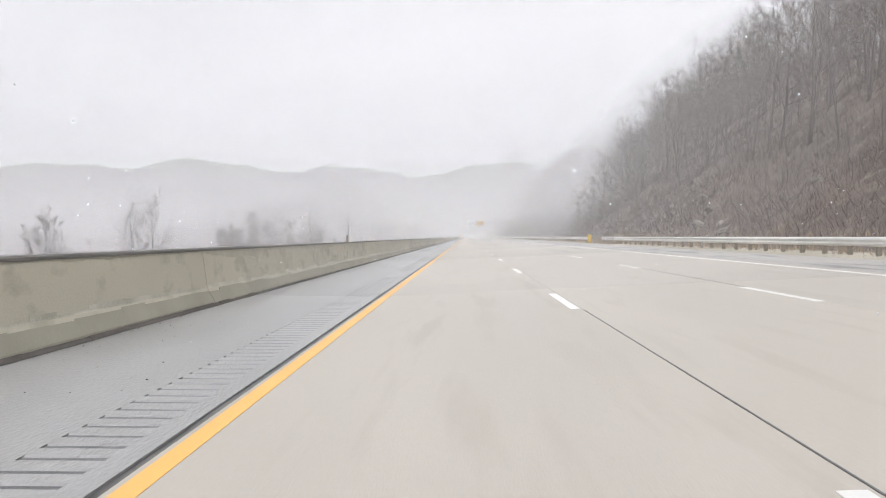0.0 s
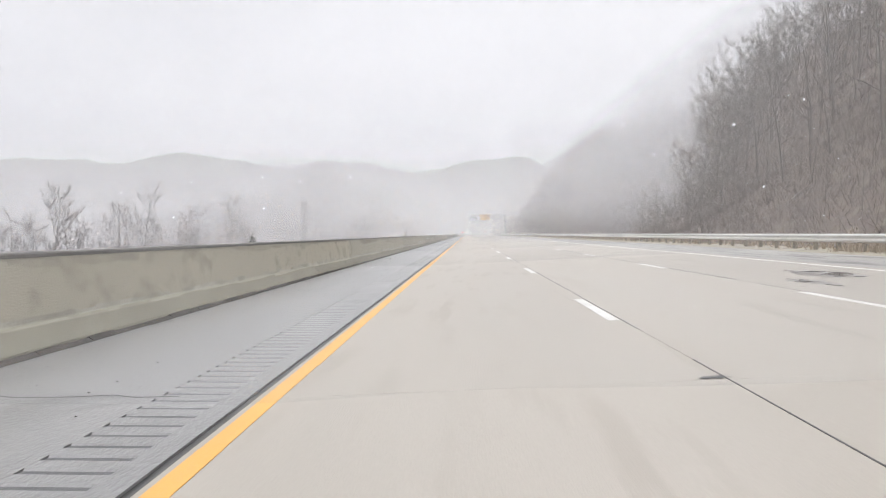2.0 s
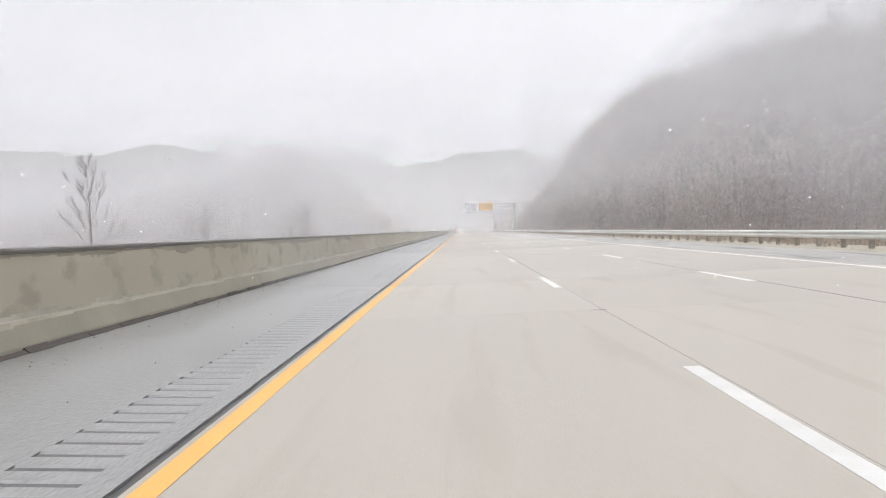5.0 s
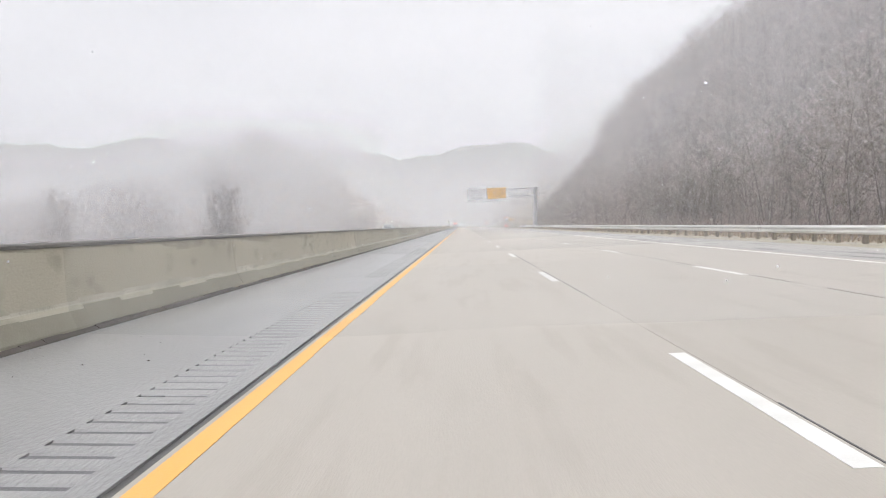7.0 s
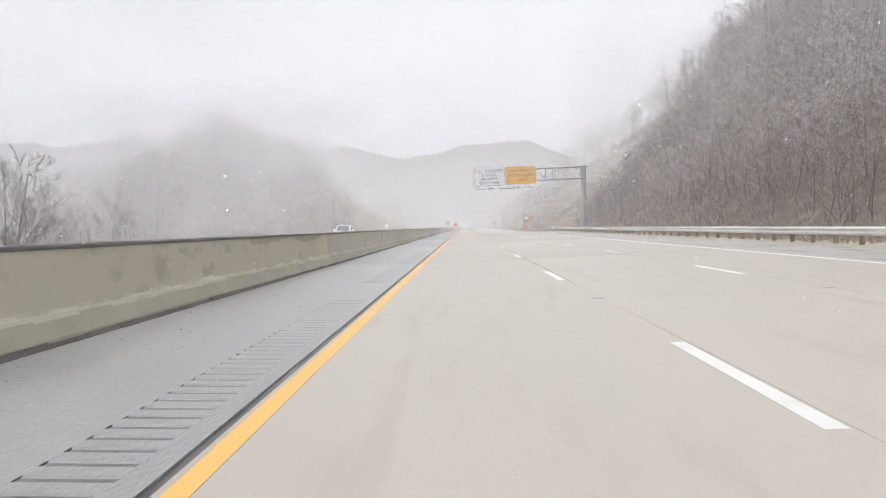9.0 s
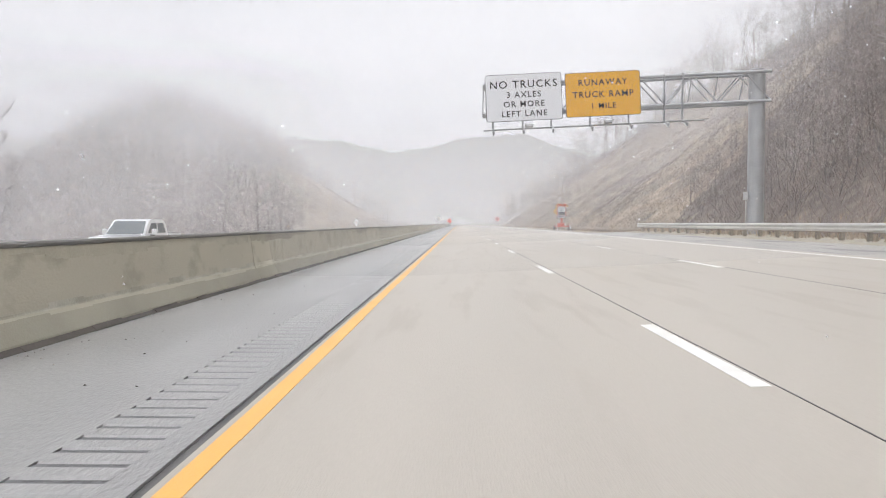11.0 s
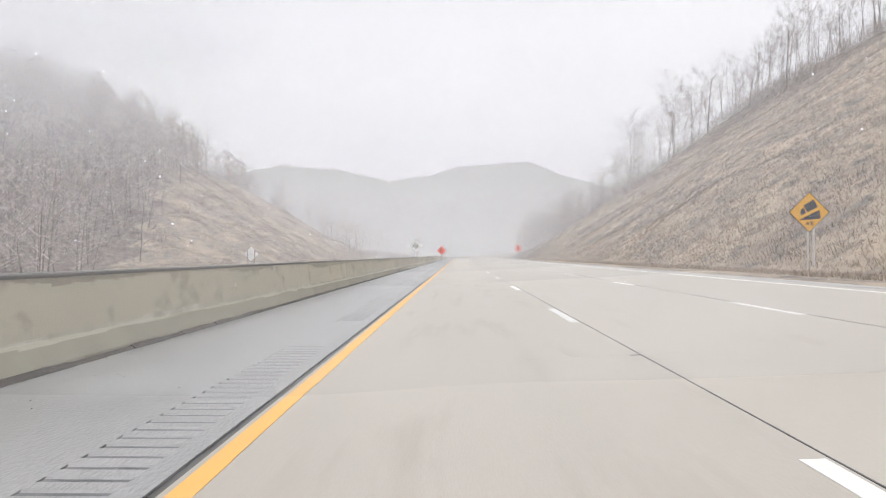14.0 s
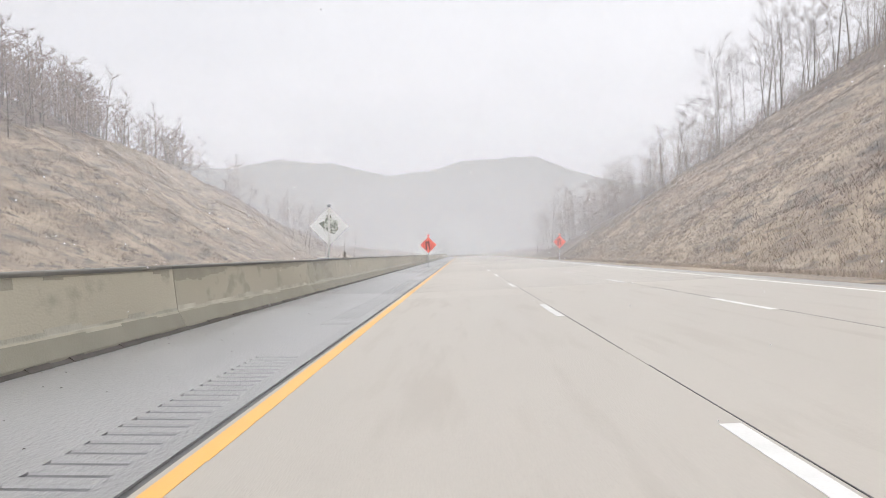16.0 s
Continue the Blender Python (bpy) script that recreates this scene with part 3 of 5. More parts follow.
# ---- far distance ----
# backdrop that glows by itself, with the haze grey put into its emission
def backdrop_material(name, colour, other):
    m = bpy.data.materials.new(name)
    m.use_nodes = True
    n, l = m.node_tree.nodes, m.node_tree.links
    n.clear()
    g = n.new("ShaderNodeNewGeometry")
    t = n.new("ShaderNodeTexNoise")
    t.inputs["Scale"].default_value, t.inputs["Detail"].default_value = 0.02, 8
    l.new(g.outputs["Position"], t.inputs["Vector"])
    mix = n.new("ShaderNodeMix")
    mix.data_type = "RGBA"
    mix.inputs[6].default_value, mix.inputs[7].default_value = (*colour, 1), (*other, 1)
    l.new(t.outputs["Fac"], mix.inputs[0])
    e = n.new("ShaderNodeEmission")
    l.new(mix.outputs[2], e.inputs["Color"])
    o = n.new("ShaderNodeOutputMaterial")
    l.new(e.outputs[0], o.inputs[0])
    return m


def ridge(name, y, crest, depth, mat, label, step=6.0, tooth=5.0, seed=1):
    """A wooded ridge: crest line in x and z, with a slope towards the valley and a ragged tree-top edge."""
    r = np.random.RandomState(seed)
    cx, cz = np.array(crest).T
    x = np.arange(cx[0], cx[-1], step)
    z = np.convolve(np.pad(np.interp(x, cx, cz), 2, "edge"), np.ones(5) / 5, "valid") + wave(x, x * 0, 160, seed) * 4 + np.convolve(r.uniform(-1, 1, len(x) + 4), np.ones(3) / 3, "same")[2:-2] * tooth
    verts, faces = [], []
    rows = [(1.0, 0.0), (0.8, 0.25), (0.45, 0.6), (0.1, 0.9), (-0.1, 1.0)]
    for k, (h, d) in enumerate(rows):
        verts += [(a, y - d * depth + (20 * math.sin(a * 0.01 + k)), max(b * h, -40)) for a, b in zip(x, z)]
    n = len(x)
    for k in range(len(rows) - 1):
        faces += [(k * n + i, (k + 1) * n + i, (k + 1) * n + i + 1, k * n + i + 1) for i in range(n - 1)]
    return tagged(arrays(name, verts, faces, mat), label, "hills", kind="structure")


# far ridge: pale haze tone set as glow colour
FAR = backdrop_material("haze_glow_far_hills", (0.50, 0.50, 0.51), (0.56, 0.56, 0.57))
ridge("backdrop_far_ridge", 2070, [(-2600, 150), (-1900, 190), (-1500, 170), (-1202, 200), (-1044, 200), (-887, 183), (-777, 215), (-640, 203), (-528, 180), (-435, 178), (-376, 201), (-263, 186), (-160, 162), (-63, 171), (11, 195), (86, 203), (150, 203), (210, 183), (280, 150), (420, 120), (600, 180), (900, 260), (1500, 280), (2600, 200)], 900, FAR, "distant wooded mountain ridge glowing in painted haze grey", seed=2)

# ---- trees ----
def tube(v, f, pts, radii, sides):
    base = len(v)
    for i, (p, r) in enumerate(zip(pts, radii)):
        d = (pts[min(i + 1, len(pts) - 1)] - pts[max(i - 1, 0)]).normalized()
        side = d.orthogonal().normalized()
        up = d.cross(side)
        for k in range(sides):
            a = 6.2832 * k / sides
            v.append(p + (side * math.cos(a) + up * math.sin(a)) * r)
    for i in range(len(pts) - 1):
        for k in range(sides):
            k2 = (k + 1) % sides
            f.append((base + i * sides + k, base + i * sides + k2, base + (i + 1) * sides + k2, base + (i + 1) * sides + k))


def bent(rng, start, way, length, bits, bend, lift):
    pts, d = [start.copy()], way.normalized()
    for _ in range(bits):
        d = (d + Vector((rng.uniform(-bend, bend), rng.uniform(-bend, bend), rng.uniform(-bend, bend) + lift))).normalized()
        pts.append(pts[-1] + d * (length / bits))
    return pts


def bare_tree(seed, tall, spread, limbs, subs, twigs, sides=5, clear=0.35, lean=0.06, thick=1.0, twig_width=0.022, rise=(0.3, 1.0)):
    """Wood and twigs of a leafless tree as two vertex and face lists."""
    rng = random.Random(seed)
    wv, wf, tv, tf = [], [], [], []
    trunk = bent(rng, Vector((0, 0, -0.4)), Vector((rng.uniform(-lean, lean), rng.uniform(-lean, lean), 1)), tall, 6, 0.07, 0.03)
    r0 = tall * 0.0115 * thick
    tube(wv, wf, trunk, [r0 * (1.25 if i == 0 else 1 - 0.9 * i / 6) for i in range(7)], sides)

    def twig(p, d, n, size):
        t = bent(rng, p, d, size, 1, 0.5, 0.15)
        s = d.orthogonal().normalized() * n
        i = len(tv)
        tv.extend((t[0] - s, t[0] + s, t[1]))
        tf.append((i, i + 1, i + 2))

    for k in range(limbs):
        h = clear + (1 - clear) * (k + rng.random() * 0.8) / limbs
        seg = min(h * 6, 5.999)
        i = int(seg)
        p = trunk[i].lerp(trunk[i + 1], seg - i)
        a = k * 2.4 + rng.uniform(-0.5, 0.5)
        reach = spread * (1.15 - 0.75 * h) * rng.uniform(0.7, 1.2)
        d = Vector((math.cos(a), math.sin(a), rng.uniform(*rise)))
        limb = bent(rng, p, d, reach * 1.4, 3, 0.24, 0.07)
        lr = max(r0 * (1 - 0.85 * h) * 0.45, 0.018)
        tube(wv, wf, limb, [lr, lr * 0.75, lr * 0.5, 0.012], 4 if sides > 4 else 3)
        for s in range(subs):
            q = limb[1 + s % 3].lerp(limb[min(2 + s % 3, 3)], rng.random())
            dd = (limb[2] - limb[1]).normalized() + Vector((rng.uniform(-1, 1), rng.uniform(-1, 1), rng.uniform(-0.2, 0.8)))
            sub = bent(rng, q, dd, reach * rng.uniform(0.35, 0.65), 2, 0.3, 0.06)
            if sides > 4:
                tube(wv, wf, sub, [lr * 0.4, lr * 0.28, 0.008], 3)
            else:
                twig(sub[0], sub[2] - sub[0], twig_width * 1.5, (sub[2] - sub[0]).length)
            for t in range(twigs):
                twig(sub[0].lerp(sub[2], rng.random()), (sub[2] - sub[0]).normalized() + Vector((rng.uniform(-1, 1), rng.uniform(-1, 1), rng.uniform(-0.4, 0.9))), twig_width, rng.uniform(0.6, 1.5))
    return wv, wf, tv, tf


def tree_thing(seed, label, group, twig_mat=TWIG, bark=BARK, **how):
    wv, wf, tv, tf = bare_tree(seed, **how)
    tree = empty("tree", label, "tree", group=group)
    arrays("trunk", wv, wf, bark, tree)
    arrays("crown", tv, tf, twig_mat, tree)
    return tree


def plant(kinds, spots, rng, sink=0.0):
    """The first spots take the built trees themselves, the others take copies."""
    used = set()
    for x, y, *tall in spots:
        k = rng.randrange(len(kinds))
        s = tall[0] / 12.0 if tall else rng.uniform(0.75, 1.2)
        m = pose(x, y, float(land(x, y)) - sink, rng.uniform(-4, 4), rng.uniform(-4, 4), rng.uniform(0, 360)) @ Matrix.Diagonal((s, s, s * rng.uniform(0.9, 1.15), 1))
        if k not in used:
            kinds[k].matrix_basis = m
            used.add(k)
        else:
            o = copy_thing(kinds[k], Matrix())
            o.matrix_basis = m
    for k, ob in enumerate(kinds):
        if k not in used:
            for c in (*ob.children, ob):
                bpy.data.objects.remove(c)


def woods(name, label, spots, variants, rng, low=0.7, high=1.2, size=None, twig=TWIG):
    """Many trees that nobody could count, in one mesh with two materials."""
    vs, fs, mats, at = [], [], [], 0
    data = []
    for wv, wf, tv, tf in variants:
        v = np.array([tuple(p) for p in wv] + [tuple(p) for p in tv])
        n = len(wv)
        data.append((v, wf, [tuple(i + n for i in t) for t in tf]))
    xy = np.array(spots)
    heights = land(xy[:, 0], xy[:, 1])
    for (x, y), ground_z in zip(spots, heights):
        v, wf, tf = data[rng.randrange(len(data))]
        a, s = rng.uniform(0, 6.283), rng.uniform(low, high)
        s = s * size(x, y) if size else s
        c, n = math.cos(a) * s, math.sin(a) * s
        lx, ly = rng.uniform(-0.09, 0.09), rng.uniform(-0.09, 0.09)
        w = np.empty_like(v)
        w[:, 2] = v[:, 2] * s + ground_z
        w[:, 0] = x + v[:, 0] * c - v[:, 1] * n + v[:, 2] * lx
        w[:, 1] = y + v[:, 0] * n + v[:, 1] * c + v[:, 2] * ly
        vs.append(w)
        fs += [tuple(i + at for i in f) for f in wf] + [tuple(i + at for i in f) for f in tf]
        mats += [0] * len(wf) + [1] * len(tf)
        at += len(v)
    me = bpy.data.meshes.new(name)
    me.from_pydata(np.concatenate(vs), [], fs)
    me.materials.append(WOOD_BARK)
    me.materials.append(twig)
    me.polygons.foreach_set("material_index", mats)
    me.update()
    return tagged(new(name, me), label, "woods", kind="stuff")


def scatter(rng, n, x0, x1, y0, y1, keep=None):
    out = []
    while n > 0:
        x, y = rng.uniform(x0, x1), rng.uniform(y0, y1)
        if keep is None or keep(x, y):
            out.append((x, y))
        n -= 1
    return out


def far_tree(seed, tall, spread, limbs, subs, twigs, clear, width, lean=0.06):
    """A leafless tree for woods far off: a tapered trunk, and limbs and twigs as thin blades."""
    rng = random.Random(seed)
    wv, wf, tv, tf = [], [], [], []
    trunk = bent(rng, Vector((0, 0, -0.6)), Vector((rng.uniform(-lean, lean), rng.uniform(-lean, lean), 1)), tall, 4, 0.08, 0.03)
    r0 = tall * 0.0095
    tube(wv, wf, trunk, [r0 * (1 - 0.22 * i) for i in range(5)], 3)

    def blade(p, q, w):
        s = (q - p).orthogonal().normalized()
        s.rotate(Euler((0, 0, rng.uniform(0, 3))))
        i = len(tv)
        tv.extend((p - s * w, p + s * w, q))
        tf.append((i, i + 1, i + 2))

    for k in range(limbs):
        h = clear + (1 - clear) * (k + rng.random()) / limbs
        seg = min(h * 4, 3.999)
        p = trunk[int(seg)].lerp(trunk[int(seg) + 1], seg % 1)
        a = k * 2.4 + rng.uniform(-0.6, 0.6)
        reach = spread * (1.2 - 0.7 * h) * rng.uniform(0.6, 1.25)
        q = p + Vector((math.cos(a), math.sin(a), rng.uniform(0.35, 1.1))) * reach
        blade(p, q, width * 1.6)
        for s in range(subs):
            u = p.lerp(q, rng.uniform(0.25, 0.95))
            v = u + Vector((rng.uniform(-1, 1), rng.uniform(-1, 1), rng.uniform(-0.15, 1))) * reach * rng.uniform(0.3, 0.6)
            blade(u, v, width)
            for t in range(twigs):
                b = u.lerp(v, rng.uniform(0.2, 1))
                blade(b, b + Vector((rng.uniform(-1, 1), rng.uniform(-1, 1), rng.uniform(-0.4, 1))) * rng.uniform(0.4, 1.1), width * 0.7)
    return wv, wf, tv, tf


def first_wood(x, y):
    """Where the woods of the first hill stand."""
    return y < 131 + 2.9 * (min(x, 55) - 21) + 4 * math.sin(x * 1.7)


def first_size(x, y):
    """The trees get smaller towards the road at the end of the first hill."""
    return float(np.interp(x, [19, 33], [1 - 0.52 * smooth(y, 60, 120), 1]))


rng = random.Random(11)
THICK = [far_tree(120 + i, rng.uniform(9, 13), 3.4, 15, 5, 3, 0.10, 0.032) for i in range(7)]
CROWNED = [far_tree(180 + i, rng.uniform(10, 15), 4.0, 13, 5, 2, 0.10, 0.17) for i in range(6)]
COARSE = [far_tree(160 + i, rng.uniform(10, 15), 3.4, 12, 4, 2, 0.12, 0.10) for i in range(7)]
FOREST = [far_tree(100 + i, rng.uniform(11, 16), 3.3, 13, 4, 3, 0.34, 0.026) for i in range(7)]
SCRUB = [far_tree(140 + i, rng.uniform(3.5, 6.5), 2.2, 9, 4, 3, 0.06, 0.015, 0.2) for i in range(5)]
HILL_TREES = [tree_thing(200 + i, "tall leafless grey-brown tree on the steep hillside", "hillside trees", BROWN_TWIG, WOOD_BARK, tall=rng.uniform(10, 15), spread=3.4, limbs=16, subs=6, twigs=8, clear=0.22, twig_width=0.008) for i in range(6)]
plant(HILL_TREES, [(50, 224, 11), (53, 230, 11), (56, 236, 9), (48, 217, 10), (21, 131, 6), (22.5, 134, 6.5), (24, 137, 8), (27, 142, 10), (30, 147, 11), (33, 153, 12), (36, 163, 13), (39, 174, 13.5), (42, 187, 14), (44, 194, 14), (46, 200, 14.5), (48, 205, 15), (50, 212, 14), (52, 219, 14)] + [(x, y, rng.uniform(8, 11.5) * first_size(x, y)) for x, y in scatter(rng, 330, 19.5, 56, 6, 225, lambda x, y: x > (24.5 if y < 110 else 20.5) + 2 * math.sin(y) and first_wood(x, y))], rng)
woods("hillside_woods", "dense leafless woods climbing the steep hillside", scatter(rng, 760, 27, 90, -40, 226, first_wood), FOREST, rng, 0.5, 0.88, first_size, BROWN_TWIG)
woods("hillside_scrub", "tangled leafless scrub on the steep hillside", scatter(rng, 1000, 22.0, 62, -20, 236, first_wood) + [(x, 131 + 2.9 * (x - 21) + rng.uniform(-14, 20)) for x in np.linspace(19, 58, 420)], SCRUB, rng, 0.3, 0.9, twig=BROWN_TWIG)
woods("hill_foot_scrub", "low brown scrub along the foot of the steep hillside", scatter(rng, 1500, 17.6, 28, -10, 150, first_wood), SCRUB, rng, 0.15, 0.4, twig=BROWN_TWIG)
woods("cut_shrubs", "small brown shrubs dotted over the grass cut", scatter(rng, 2600, 18.5, 66, 402, 606, lambda x, y: lattice(x, y * 0.6, 7, 83) + 0.3 * float(smooth(x, 25, 55)) > 0.2), SCRUB, rng, 0.10, 0.27, twig=BROWN_TWIG)
woods("second_hill_woods", "dense leafless woods on the second hill", scatter(rng, 2500, 20, 64, 225, 410, lambda x, y: y < 383 + 24 * float(smooth(x, 33, 37)) + 3 * math.sin(x * 0.9)), THICK, rng, 0.45, 0.95, lambda x, y: (0.55 + 0.45 * float(smooth(x, 22, 34))) * (1 - 0.35 * float(smooth(y, 330, 378)) * (1 - float(smooth(x, 32, 37)))), HAZE_TWIG)
woods("second_hill_end_scrub", "low leafless scrub at the end of the second hill", scatter(rng, 420, 22, 70, 384, 440, lambda x, y: y < 396 + (x - 18) * 0.9), SCRUB, rng, 0.25, 0.6)
woods("second_hill_top_woods", "leafless woods over the top of the second hill", scatter(rng, 2000, 60, 200, 235, 520, lambda x, y: y < 390 + max(x - 66, 0) * 1.3 + 8 * math.sin(x * 0.3)), CROWNED, rng, 0.6, 1.0, twig=HAZE_TWIG)
woods("second_hill_scrub", "leafless scrub along the foot of the second hill", scatter(rng, 2300, 18.2, 52, 195, 398) + scatter(rng, 260, 19, 42, 372, 404), SCRUB, rng, 0.4, 0.85)
woods("roadside_bushes", "dull olive-brown bushes behind the guard rail", scatter(rng, 60, 17.9, 21, 226, 290) + scatter(rng, 30, 18.2, 20.5, 264, 286), SCRUB, rng, 0.45, 0.95, twig=OLIVE_TWIG)
woods("ridge_woods", "tall leafless trees along the top of the grass cut", scatter(rng, 900, 46, 200, 430, 800, lambda x, y: (y > 600 + 6 * math.sin(x)) or x > 74 + 10 * math.sin(y * 0.05)), FOREST, rng, 0.9, 1.35)
cone_trees = scatter(rng, 2700, -200, -26, 440, 700, lambda x, y: x < -66 - 6 * math.sin(y * 0.06) or y < 492 + (-30 - x) * 3.2 + 8 * math.sin(x))
woods("cone_hill_woods", "leafless woods over the cone-shaped hill", [p for p in cone_trees if p[0] < -78 or p[1] > 560], COARSE, rng, 0.65, 1.1)
woods("cone_foot_woods", "leafless woods along the foot of the cone-shaped hill", [p for p in cone_trees if not (p[0] < -78 or p[1] > 560)], THICK, rng, 0.6, 1.05, twig=HAZE_TWIG)
woods("distant_thicket", "low hazy woods where the cut slopes end", scatter(rng, 60, 38, 60, 640, 720) + scatter(rng, 46, -42, -27, 630, 690), FOREST, rng, 0.5, 0.8)
woods("far_bend_woods", "hazy leafless woods beyond the end of the grass cut", scatter(rng, 130, 21, 56, 628, 690), THICK, rng, 0.7, 1.2)
woods("cut_foot_scrub", "leafless brown scrub where the woods meet the grass cut", scatter(rng, 520, 30, 80, 396, 500, lambda x, y: y < 420 + (x - 30) * 1.3), SCRUB, rng, 0.3, 0.75)
woods("cut_top_scrub", "leafless scrub thickening towards the top of the grass cut", scatter(rng, 1500, 48, 92, 430, 612, lambda x, y: rng.random() < smooth(x, 54, 80)) + scatter(rng, 300, 40, 90, 596, 640), SCRUB, rng, 0.3, 0.8)
woods("cut_edge_thicket", "grey leafless thicket under the trees along the grass cut", [(74 + 9 * math.sin(y * 0.05) + rng.uniform(-6, 9), y) for y in np.linspace(440, 606, 700)] + scatter(rng, 300, 38, 90, 604, 622), SCRUB, rng, 0.35, 0.75)
EDGE_TREES = [tree_thing(260 + i, "tall leafless tree at the edge of the grass cut", "cut edge trees", tall=12.0, spread=3.3, limbs=18, subs=6, twigs=6, clear=0.3, twig_width=0.009, thick=0.52) for i in range(6)]
plant(EDGE_TREES, [(x, 604 + rng.uniform(0, 26), rng.uniform(13, 19)) for x in (43, 45, 46, 47, 49, 52, 54, 56, 59, 61, 63, 66, 68, 70, 73, 76, 79, 82, 86)] + [(77 + 9 * math.sin(y * 0.05) + rng.uniform(-2, 12), y + rng.uniform(-5, 5), rng.uniform(8, 18)) for y in range(446, 604, 3)], rng)
VALLEY_TREES = [tree_thing(300 + i, "bare branching tree beyond the median barrier", "valley trees", SHADED_TWIG, DARK_BARK, tall=12.0, spread=3.4, limbs=22, subs=7, twigs=7, clear=0.16, twig_width=0.009, thick=0.75, rise=(0.5, 1.5)) for i in range(6)]
plant(VALLEY_TREES, [(-33, 226, 9.2), (-39.7, 100, 11.8), (-45, 106, 12), (-52, 98, 11), (-58, 104, 11), (-64, 118, 12), (-36, 115.5, 6.2), (-36.5, 117, 6.9), (-36, 118.4, 6.9), (-35.5, 120, 6.9), (-37, 122, 6.4), (-36, 124, 7), (-37, 126, 7.2), (-36, 127.4, 7.2), (-36.5, 129.4, 7.8), (-36, 130.8, 9.2), (-35.5, 133, 7.8), (-38, 137, 7), (-36, 143.7, 8.2), (-36, 150.4, 10.2), (-37, 147, 8), (-38, 158, 7.5), (-39, 174, 12), (-38, 170, 9), (-35, 180.6, 9.4), (-32.5, 180, 7.2), (-36, 187, 7.5), (-35, 193, 7), (-34, 262, 6)], rng)
BROAD_TREES = [tree_thing(330 + i, "large dark bare tree on the valley side", "valley side trees", SHADED_TWIG, DARK_BARK, tall=12.0, spread=4.2, limbs=20, subs=7, twigs=7, clear=0.16, twig_width=0.014, thick=1.0, rise=(0.4, 1.4)) for i in range(4)]
plant(BROAD_TREES, [(-31, 316, 9), (-39.5, 344, 12.5), (-36.5, 338, 9), (-43, 352, 10), (-70.6, 437, 24), (-66, 441, 22), (-62, 330, 12), (-66, 345, 13), (-58, 365, 13), (-72, 385, 15), (-55, 395, 14), (-80, 400, 16)], rng)
woods("valley_thicket", "reddish-brown leafless thicket down in the valley", scatter(rng, 170, -45, -37, 114, 196, lambda x, y: lattice(y, x, 17, 3) > -0.15), SCRUB, rng, 0.75, 1.2, twig=SHADED_TWIG)
woods("roadside_thicket", "brown many-stemmed bare thicket behind the barrier", scatter(rng, 26, -34, -27, 138, 166), SCRUB, rng, 0.55, 0.95)
woods("valley_scrub", "low leafless thickets down in the valley", scatter(rng, 30, -60, -38, 92, 118) + scatter(rng, 26, -46, -36, 332, 356) + scatter(rng, 200, -120, -45, 300, 470), SCRUB, rng, 0.9, 1.5)


def cedar(x, y, tall):
    """A small dark cedar: a short trunk and tiers of flat sprays."""
    rng = random.Random(int(y))
    t = empty("cedar", "small dark green cedar behind the barrier", "tree", (x, y, float(land(x, y))))
    wv, wf = [], []
    tube(wv, wf, [Vector((0, 0, -0.2)), Vector((0, 0, tall * 0.5)), Vector((0, 0, tall))], [0.06, 0.04, 0.01], 5)
    arrays("trunk", wv, wf, BARK, t)
    v, f = [], []
    for i in range(900):
        h = rng.random() ** 1.3
        r = (1 - h) * tall * 0.62 + 0.06
        a = rng.uniform(0, 6.283)
        c = Vector((math.cos(a) * r * rng.uniform(0.2, 1), math.sin(a) * r * rng.uniform(0.2, 1), 0.1 + h * tall))
        d = Vector((math.cos(a), math.sin(a), rng.uniform(-0.3, 0.7))) * 0.2
        s = d.orthogonal() * 0.35
        i = len(v)
        v += [c - s, c + s, c + d]
        f.append((i, i + 1, i + 2))
    arrays("crown", v, f, EVERGREEN, t)


cedar(-26.0, 160.0, 1.75)
cedar(-27.5, 163.5, 1.1)


def rock(x, y, size, seed):
    """A broken rock, half sunk in the slope."""
    r = random.Random(seed)
    bm = bmesh.new()
    bmesh.ops.create_icosphere(bm, subdivisions=2, radius=size)
    for v in bm.verts:
        v.co = Vector((v.co.x * 1.2, v.co.y * 0.9, v.co.z * 0.6)) * r.uniform(0.72, 1.12)
    o = tagged(part("rock", bm, ROCK), "pale broken rock in the leaf litter of the hillside", "rock", "hillside rocks")
    o.matrix_basis = pose(x, y, float(land(x, y)) + size * 0.1, 0, -30, r.uniform(0, 360))


for k, (x, y, size) in enumerate(((18.6, 50.5, 0.45), (19.4, 53.0, 0.35), (19.0, 56.5, 0.6), (20.2, 58.0, 0.4), (21.4, 63.0, 0.5), (20.6, 69.5, 0.35), (23.0, 47.0, 0.4), (24.6, 78.0, 0.45))):
    rock(x, y, size, k)


